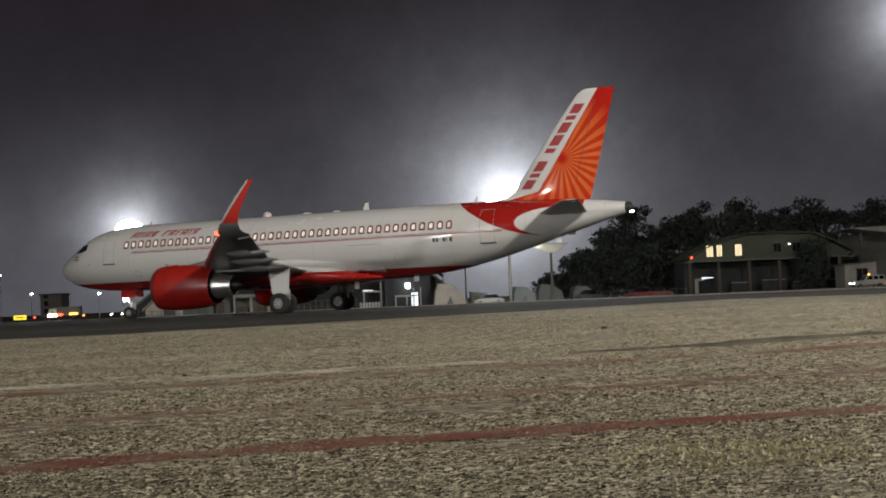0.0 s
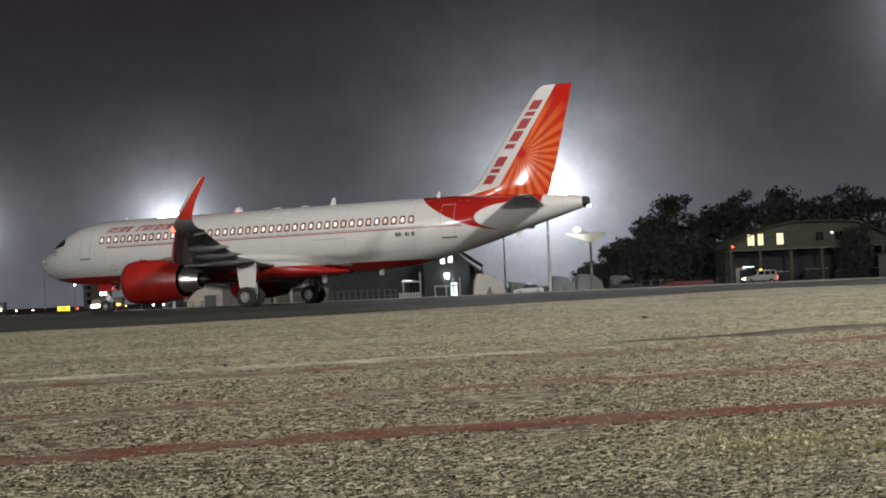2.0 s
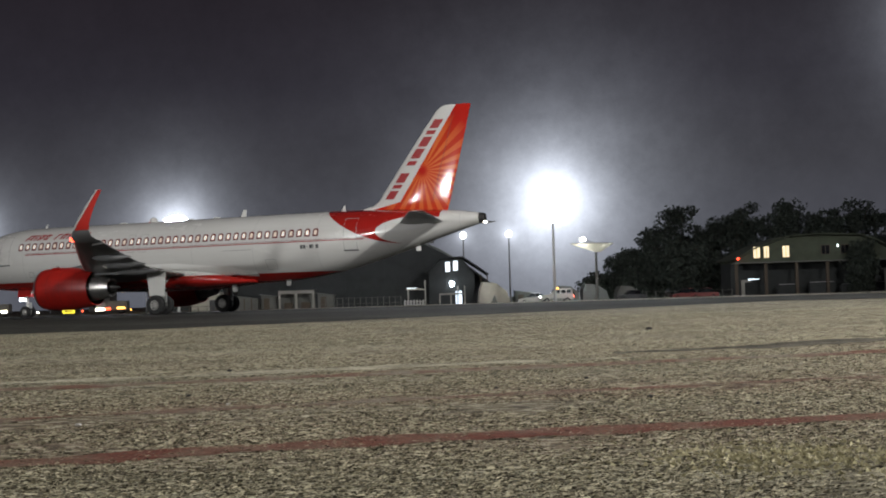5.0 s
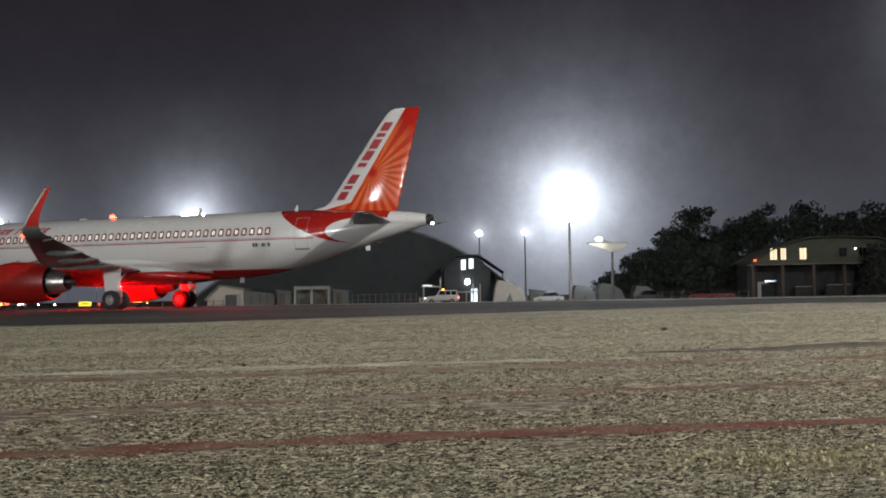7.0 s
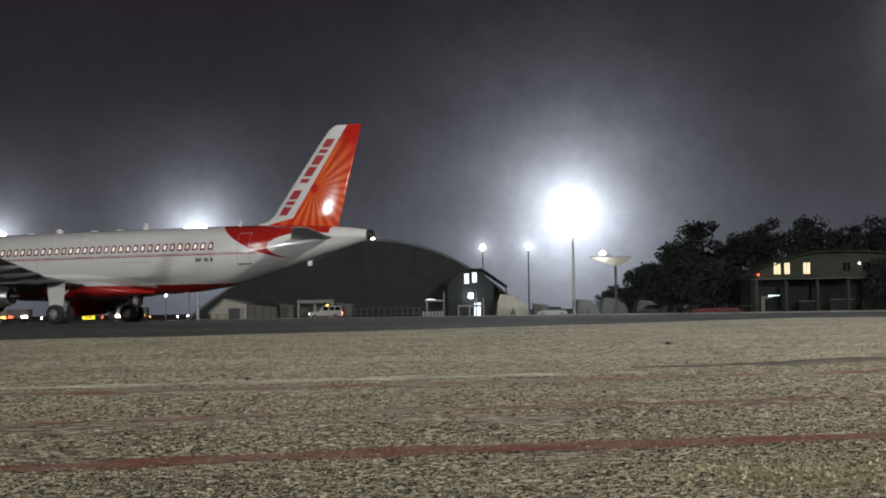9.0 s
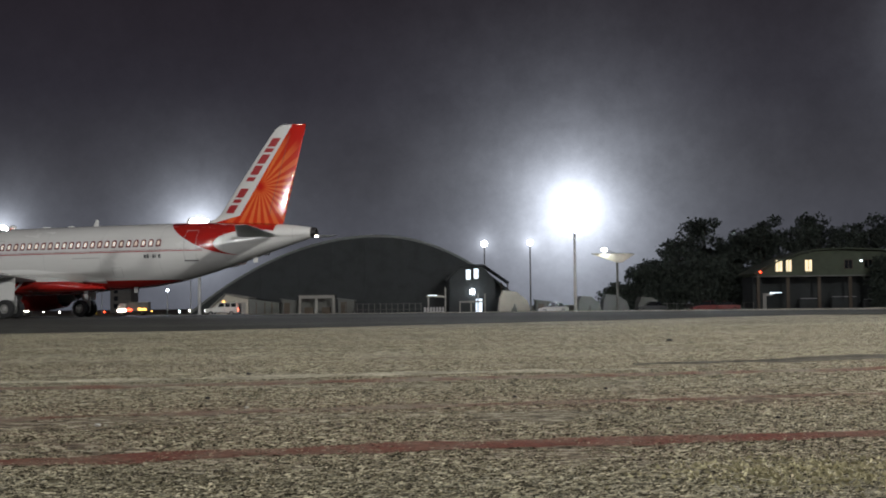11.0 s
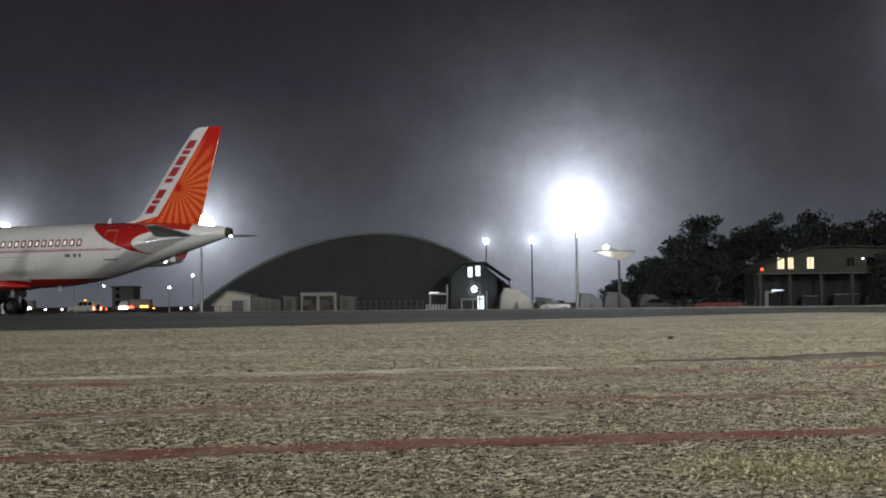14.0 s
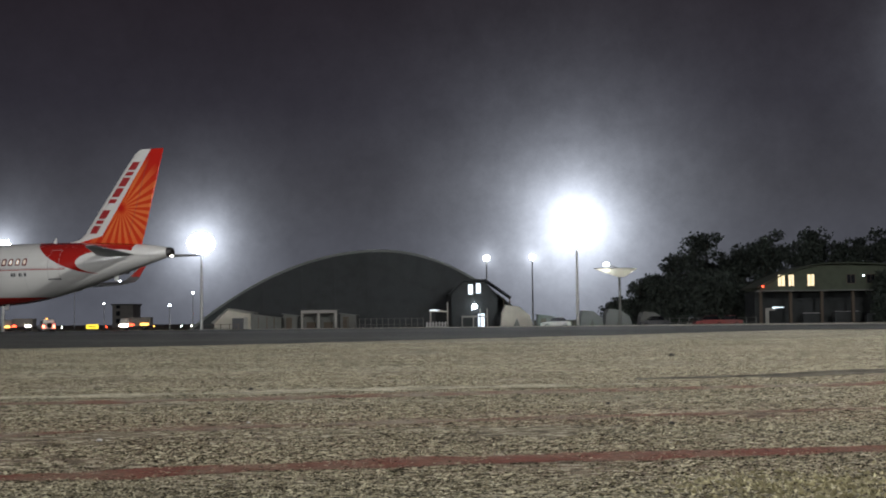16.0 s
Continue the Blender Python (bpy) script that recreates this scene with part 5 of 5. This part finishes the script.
def jeep():
    """A boxy white jeep; local x is aft."""
    ob = empty("jeep", "boxy white jeep with an amber roof lamp driving along the road", "car")
    prof = [(0.0, 0.48), (0.05, 0.95), (0.25, 1.05), (1.25, 1.12), (1.32, 1.15), (4.15, 1.15), (4.25, 1.0), (4.25, 0.45)]
    body = part("body", loft([[(x, s * 0.86, z) for x, z in prof] for s in (-1, 1)]), "car_white", ob, "white body")
    b = loft([[(1.35, s * 0.80, 1.15), (4.15, s * 0.80, 1.15), (4.05, s * 0.74, 1.84), (1.85, s * 0.74, 1.84)] for s in (-1, 1)])
    part("cabin", b, "car_white", ob, "white cabin")
    for s in (-1, 1):
        for x0, x1 in ((1.92, 2.5), (2.62, 3.25), (3.36, 3.98)):
            b = loft([[(x0 + (0.0 if x0 > 2 else -0.22), s * 0.802, 1.24), (x1, s * 0.802, 1.24), (x1, s * 0.765, 1.72), (x0, s * 0.765, 1.72)], [(x0 + (0.0 if x0 > 2 else -0.22), s * 0.812, 1.24), (x1, s * 0.812, 1.24), (x1, s * 0.775, 1.72), (x0, s * 0.775, 1.72)]])
            part("side_window", b, "glass", ob, "dark side window")
        for x in (0.78, 3.42):
            part("wheel_arch", box(x - 0.48, x + 0.48, s * 0.80 - 0.09, s * 0.80 + 0.09, 0.72, 0.84, 0.03), "car_white", ob)
        part("head_lamp", lathe([(-0.05, 0.11), (0.05, 0.11)], "X", 14, (0, s * 0.62, 0.82)), "lamp_far", ob, "lit head lamp")
        part("tail_light", box(4.24, 4.30, s * 0.70 - 0.13, s * 0.70 + 0.13, 0.70, 1.06, 0.01), "brake_lamp", ob, "lit red tail light")
        part("door_seam", box(2.55, 2.57, s * 0.86 - 0.006, s * 0.86 + 0.006, 0.55, 1.13), "line", ob)
        part("sill_stripe", box(1.2, 3.0, s * 0.86 - 0.01, s * 0.86 + 0.01, 0.50, 0.58), "black", ob)
    part("windscreen", loft([[(1.34, -0.7, 1.2), (1.34, 0.7, 1.2), (1.76, 0.66, 1.76), (1.76, -0.66, 1.76)], [(1.36, -0.7, 1.19), (1.36, 0.7, 1.19), (1.78, 0.66, 1.75), (1.78, -0.66, 1.75)]]), "glass", ob, "dark windscreen")
    part("bumper", box(-0.14, 0.02, -0.85, 0.85, 0.45, 0.62, 0.03), "black", ob)
    part("bumper", box(4.23, 4.38, -0.85, 0.85, 0.42, 0.58, 0.03), "black", ob)
    part("grille", box(-0.03, 0.0, -0.45, 0.45, 0.66, 0.95), "black", ob)
    spare = part("spare_wheel", lathe([(4.26, 0.2), (4.28, 0.33), (4.42, 0.36), (4.46, 0.2)], "X", 20, (0, 0.1, 1.05)), "rubber", ob, "spare wheel on the tailgate", True)
    part("roof_lamp", lathe([(1.84, 0.16), (1.9, 0.16), (2.0, 0.12), (2.02, 0.03)], "Z", 14, (2.3, 0, 0)), "amber", ob, "amber roof lamp", True)
    part("roof_rack", box(2.7, 3.9, -0.6, 0.6, 1.85, 1.90, 0.01), "black", ob)
    for x in (0.78, 3.42):
        for y in (-0.78, 0.78):
            JEEP_WHEELS.append((car_wheel(ob, x, y), x, y, 0.36))
    return ob


van = jeep()
# time, middle of the car (x, y), turn of its nose away from the camera
VAN = [(0, 64.2, 162, 0), (1.5, 49.6, 162, 0), (3, 33.6, 162, 0), (5.5, 13.1, 162, 0), (6, 8.9, 162, 0), (7, 0.2, 162, 0), (9, -15.2, 162, 0), (12, -35.6, 162, 0), (12.5, -38.9, 162, 2),
       (13, -41.6, 162.2, 6), (13.5, -44.6, 162.7, 14), (14, -47.4, 163.8, 25), (14.5, -49.6, 165.4, 38), (15, -51.5, 167.5, 50), (15.5, -53.4, 170.0, 58), (16, -55.2, 172.8, 64)]


def parked_car(x, y, turn, mat, label):
    ob = empty("parked_car", label, "car", pose(x, y, Z0, 0, 0, turn), "cars parked before the trees")
    prof = [(0, 0.3), (0.02, 0.62), (0.9, 0.82), (1.35, 0.86), (3.3, 0.88), (4.0, 0.8), (4.05, 0.32)]
    part("body", loft([[(u, s * 0.8, z) for u, z in prof] for s in (-1, 1)]), mat, ob)
    part("cabin", loft([[(1.1, s * 0.72, 0.86), (3.5, s * 0.72, 0.88), (3.0, s * 0.62, 1.4), (1.7, s * 0.62, 1.4)] for s in (-1, 1)]), "glass", ob, "dark glazed cabin")
    part("roof", box(1.7, 3.05, -0.62, 0.62, 1.39, 1.43, 0.015), mat, ob)
    for u in (0.75, 3.25):
        for v in (-0.72, 0.72):
            car_wheel(ob, u, v, 0.29, 0.18)


parked_car(33.8, 171.0, 4, "car_red", "dull red parked hatchback")
parked_car(36.6, 172.5, -3, "car_red", "dull red parked saloon beside the fence")
parked_car(13.0, 172.0, 0, "car_white", "pale parked car beside the tent")
parked_car(26.6, 172.6, 6, "black", "dark parked car near the canopy")


def service_truck(x, y, label, lamps):
    ob = empty("service_truck", label, "truck", pose(x, y, Z0, 0, 0, 0), "vehicles on the far apron")
    part("cab", loft([[(0, s, 0.6), (1.8, s, 0.6), (1.8, s, 2.3), (0.4, s, 2.3), (0, s, 1.5)] for s in (-1.05, 1.05)]), "car_white", ob)
    part("box_body", box(1.95, 6.2, -1.1, 1.1, 0.8, 2.5, 0.05), "plaster", ob)
    part("windscreen", box(-0.02, 0.3, -0.9, 0.9, 1.5, 2.1, 0.02), "glass", ob)
    part("chassis", box(0.2, 6.2, -0.5, 0.5, 0.5, 0.8), "black", ob)
    for u in (0.9, 4.9):
        for v in (-0.95, 0.95):
            car_wheel(ob, u, v, 0.45, 0.28)
    for u, z, w, mt in lamps:
        part("lamp", box(u, u + w, -1.2, -1.08, z, z + 0.35, 0.03), mt, ob, "lit vehicle lamp")


service_truck(-65, 250, "pale service truck with red and amber lamps lit", ((0.0, 0.7, 1.8, "tail_lamp"), (1.9, 0.8, 1.0, "red_lamp"), (4.2, 0.9, 1.6, "amber")))
service_truck(-90, 255, "pale service truck with red and white lamps lit", ((0.2, 0.7, 1.2, "amber"), (2.0, 0.8, 0.8, "red_lamp"), (4.6, 0.8, 1.2, "tail_lamp")))
service_truck(-113, 262, "pale service truck with blue-white lamps", ((0.4, 1.9, 0.8, "lamp_small"), (4.6, 0.8, 1.0, "tail_lamp")))


def apron_light(x, y, mt):
    ob = empty("apron_light", "low lit edge light on the far apron", "light", pose(x, y, Z0), group="edge lights on the far apron")
    part("stem", rod((0, 0, 0), (0, 0, 0.5), 0.06, 0.06, 8), "black", ob)
    part("globe", lathe([(0.45, 0.06), (0.52, 0.17), (0.7, 0.17), (0.78, 0.05)], "Z", 10), mt, ob, "lit globe", True)


for x_, y_, mt_ in ((-96, 300, "tail_lamp"), (-89, 290, "tail_lamp"), (-104, 310, "lamp_small"), (-76, 280, "red_lamp"), (-70, 300, "amber"), (-58, 285, "tail_lamp"), (-55, 260, "lamp_small"), (-112, 300, "tail_lamp"), (-83, 320, "lamp_small")):
    apron_light(x_, y_, mt_)


def lit_sign(x, y, label):
    ob = empty("lit_sign", label, "sign", pose(x, y, Z0))
    part("panel", box(-1.1, 1.1, -0.12, 0.12, 0.35, 1.15, 0.04), "yellow_sign", ob, "glowing yellow panel")
    for u in (-0.8, 0.8):
        part("leg", box(u - 0.06, u + 0.06, -0.06, 0.06, 0, 0.36), "black", ob)
    part("bar", box(-0.7, 0.7, -0.135, -0.12, 0.65, 0.85), "black", ob, "dark plain bar")


lit_sign(-65, 230, "yellow internally lit airfield sign")


def street_lamp(x, y, h, mt, label):
    ob = empty("street_lamp", label, "lamp", pose(x, y, Z0), group="lamps on the far apron")
    part("pole", rod((0, 0, 0), (0, 0, h), 0.09, 0.06, 8), "steel", ob)
    part("head", lathe([(h - 0.1, 0.06), (h, 0.24), (h + 0.2, 0.24), (h + 0.3, 0.06)], "Z", 12), mt, ob, "lit lamp head", True)


for x, y, h, mt in ((-47.5, 215, 4.2, "lamp_small"), (-44.5, 220, 6.4, "lamp_small"), (-82, 300, 6, "lamp_far"), (-120, 330, 7, "lamp_far"), (-101, 340, 12, "lamp_small")):
    street_lamp(x, y, h, mt, "small bright lamp on a thin pole")


def far_block(x, y, w, h, storeys, label):
    ob = empty("apartment_block", label, "building", pose(x, y, Z0), "blocks beyond the airfield")
    part("wall", box(0, w, 0, 10, 0, h), "plaster", ob)
    part("roof", box(-0.4, w + 0.4, -0.4, 10.4, h, h + 0.5), "hangar_rim", ob)
    n = int(w / 4)
    for r in range(storeys):
        for c in range(n):
            lit = random.random()
            u, z = 2 + c * (w - 3) / max(1, n - 1) - 0.8, 1.5 + r * h / storeys
            part("window", box(u, u + 1.4, -0.08, 0.02, z, z + 1.5), "window_warm" if lit < 0.05 else "window_cool" if lit < 0.09 else "glass", ob)


far_block(-112, 420, 7, 7.5, 3, "far dim tower block with a few lit windows")


# ---------------------------------------------------------------- trees
def tree(x, y, h, spread, label, seed, crown_low=0.3):
    rng = np.random.default_rng(seed)
    ob = empty("tree", label, "tree", pose(x, y, Z0), "trees behind the buildings")
    b = rod((0, 0, 0), (0.2, 0, h * 0.55), 0.28, 0.14, 9)
    for k in range(7):
        a, z = rng.random() * 6.28, h * (0.3 + 0.08 * k)
        rod((0.1, 0, z), (spread * 0.7 * math.cos(a), spread * 0.7 * math.sin(a), z + h * 0.2), 0.09, 0.03, 6, b)
    part("trunk", b, "bark", ob, "branching trunk", True)
    verts, faces = [], []
    clumps = []
    for k in range(74):
        a, r = rng.random() * 6.28, spread * rng.random() ** 0.6
        z = h * (crown_low + (1 - crown_low) * rng.random())
        squeeze = math.sqrt(max(0.30, 1 - ((z / h - 0.62) / 0.45) ** 2))
        clumps.append((r * squeeze * math.cos(a), r * squeeze * math.sin(a), z, 0.8 + 1.0 * rng.random()))
    for cx, cy, cz, cr in clumps:
        for k in range(64):
            d = rng.normal(size=3)
            d = d / np.linalg.norm(d) * cr * (0.5 + 0.65 * rng.random())
            p = np.array((cx, cy, cz)) + d * (1, 1, 0.75)
            u = rng.normal(size=3)
            u /= np.linalg.norm(u)
            v = np.cross(u, rng.normal(size=3))
            v /= np.linalg.norm(v)
            s = 0.22 + 0.24 * rng.random()
            n = len(verts)
            verts += [tuple(p - u * s), tuple(p + v * s * 0.5), tuple(p + u * s), tuple(p - v * s * 0.5)]
            faces.append((n, n + 1, n + 2, n + 3))
    me = bpy.data.meshes.new("crown")
    me.from_pydata(verts, [], faces)
    me.materials.append(M["leaf"])
    c = new("crown", me)
    c.parent = ob
    tagged(c, "uneven dark leafy crown")


TREES = [(29.5, 206, 3.6, 3.2), (33.5, 206, 7.6, 3.6), (38, 203, 11.2, 4.0), (43.2, 208, 14.6, 4.0), (47.5, 205, 12.2, 4.4), (52, 207, 13.0, 4.3), (54.6, 210, 15.0, 3.0),
         (58.5, 204, 12.8, 4.2), (62.0, 210, 14.9, 3.0), (65.5, 206, 12.6, 4.3), (69.5, 208, 13.8, 3.6), (74.2, 210, 14.8, 3.2), (78, 206, 12.4, 4.4), (84, 208, 14.2, 4.2), (90, 206, 12, 4.5), (96, 208, 13.5, 4.5),
         (35.5, 195, 6.5, 3.5), (40.5, 193, 7.5, 3.6), (31, 190, 2.6, 2.6), (61.8, 175.2, 6.6, 1.5), (70.5, 190, 5.0, 3.0), (45.0, 196, 6.0, 3.5)]
for i_, (x_, y_, h_, s_) in enumerate(TREES):
    tree(x_, y_, h_, s_, "dark leafy tree behind the low buildings" if h_ > 8 else "low dark bushy tree beside the road", 40 + i_, 0.06)


# ---------------------------------------------------------------- small things on the grass
def stone(x, y, r, mat, label):
    b = bmesh.new()
    bmesh.ops.create_icosphere(b, subdivisions=2, radius=r)
    for v in b.verts:
        v.co *= 1 + 0.35 * noise.noise(v.co * (3 / r) * 0.4 + Vector((x, y, 0)))
        v.co.z *= 0.6
    ob = link_mesh("stone", b, mat, False)
    ob.location = (x, y, ground_z(y) + r * 0.35)
    tagged(ob, label, "stone", "stones and clods on the grass")


for x_, y_, r_, m_, l_ in ((-3.73, 13.5, 0.035, "stone", "small white stone on the grass"), (5.36, 29.9, 0.07, "dark_stone", "dark clod of soil on the grass"), (-3.2, 20.5, 0.04, "dark_stone", "dark clod of soil on the grass"),
                       (-3.1, 16.4, 0.035, "dark_stone", "dark clod of soil on the grass"), (2.6, 14.6, 0.035, "dark_stone", "dark clod of soil on the grass"), (3.6, 13.6, 0.03, "dark_stone", "dark clod of soil on the grass"),
                       (-2.4, 15.2, 0.025, "stone", "small white stone on the grass"), (-4.3, 11.9, 0.025, "dark_stone", "dark clod of soil on the grass"), (2.2, 17.2, 0.03, "dark_stone", "dark clod of soil on the grass"), (0.9, 16.2, 0.03, "dark_stone", "dark clod of soil on the grass")):
    stone(x_, y_, r_, m_, l_)


def green_patch():
    verts, faces = [], []
    rng = np.random.default_rng(9)
    for i in range(1300):
        x, y = 2.9 + rng.normal() * 0.55, 9.9 + rng.normal() * 0.42
        z = ground_z(y) - 0.004
        h, w, a = 0.012 + 0.03 * rng.random(), 0.012 + 0.03 * rng.random(), rng.random() * math.pi
        dx, dy = math.cos(a) * w, math.sin(a) * w
        n = len(verts)
        verts += [(x - dx, y - dy, z), (x + dx, y + dy, z), (x + dx * 0.4 + 0.02 * rng.normal(), y + dy * 0.4, z + h)]
        faces.append((n, n + 1, n + 2))
    me = bpy.data.meshes.new("grass_patch")
    me.from_pydata(verts, [], faces)
    me.materials.append(M["grass_green"])
    tagged(new("grass_patch", me), "patch of yellow-green grass in dry soil", "grass", kind="stuff")


green_patch()


# ---------------------------------------------------------------- what moves
def motions():
    walk(plane, [(t, pose(x, y, 0.014, 0, 0, a - 180)) for t, x, y, a in PLANE])
    steps = np.arange(0, 16.01, 0.25)
    run = [0.0]
    px, py = (np.interp(steps, [r[0] for r in PLANE], [r[k] for r in PLANE]) for k in (1, 2))
    for k in range(1, len(steps)):
        run.append(run[-1] + math.hypot(px[k] - px[k - 1], py[k] - py[k - 1]))
    for wh, x, y, r in WHEELS:
        walk(wh, [(t, pose(x, y, r, 0, -math.degrees(d / r), 0)) for t, d in zip(steps, run)])
    walk(van, [(t, pose(x - 2 * math.cos(radians(a)), y + 2 * math.sin(radians(a)), ground_z(y) + 0.035, 0, 0, -a)) for t, x, y, a in VAN])
    fast = np.arange(0, 16.001, 1 / 30)
    vx, vy = (np.interp(fast, [r[0] for r in VAN], [r[k] for r in VAN]) for k in (1, 2))
    gone = np.concatenate(([0.0], np.cumsum(np.hypot(np.diff(vx), np.diff(vy)))))
    for wh, x, y, r in JEEP_WHEELS:
        walk(wh, [(t, pose(x, y, r, 0, -math.degrees(q / r), 0)) for t, q in zip(fast, gone)])
    # the added hoods cover the lit lamps and swing into the hull for each flash
    for hood, x, z, d in HOODS:
        rows = [(0.0, pose(x, 0, z))]
        turn = 0
        for t0 in FLASHES:
            for k, (dt, a) in enumerate(((-0.1, 0), (-0.0667, 60), (-0.0333, 120), (0.0, 180), (0.0333, 180), (0.0667, 240), (0.1, 300), (0.1333, 360))):
                rows.append((t0 + dt, pose(x, 0, z, (turn + a) % 360)))
        rows.append((16.0, pose(x, 0, z)))
        walk(hood, rows)


FLASHES = [0.5, 1.6, 2.7, 3.8, 4.8667, 5.9667, 7.0, 8.1, 9.2, 10.3, 11.3667, 12.5, 13.6, 14.7, 15.8]
motions()
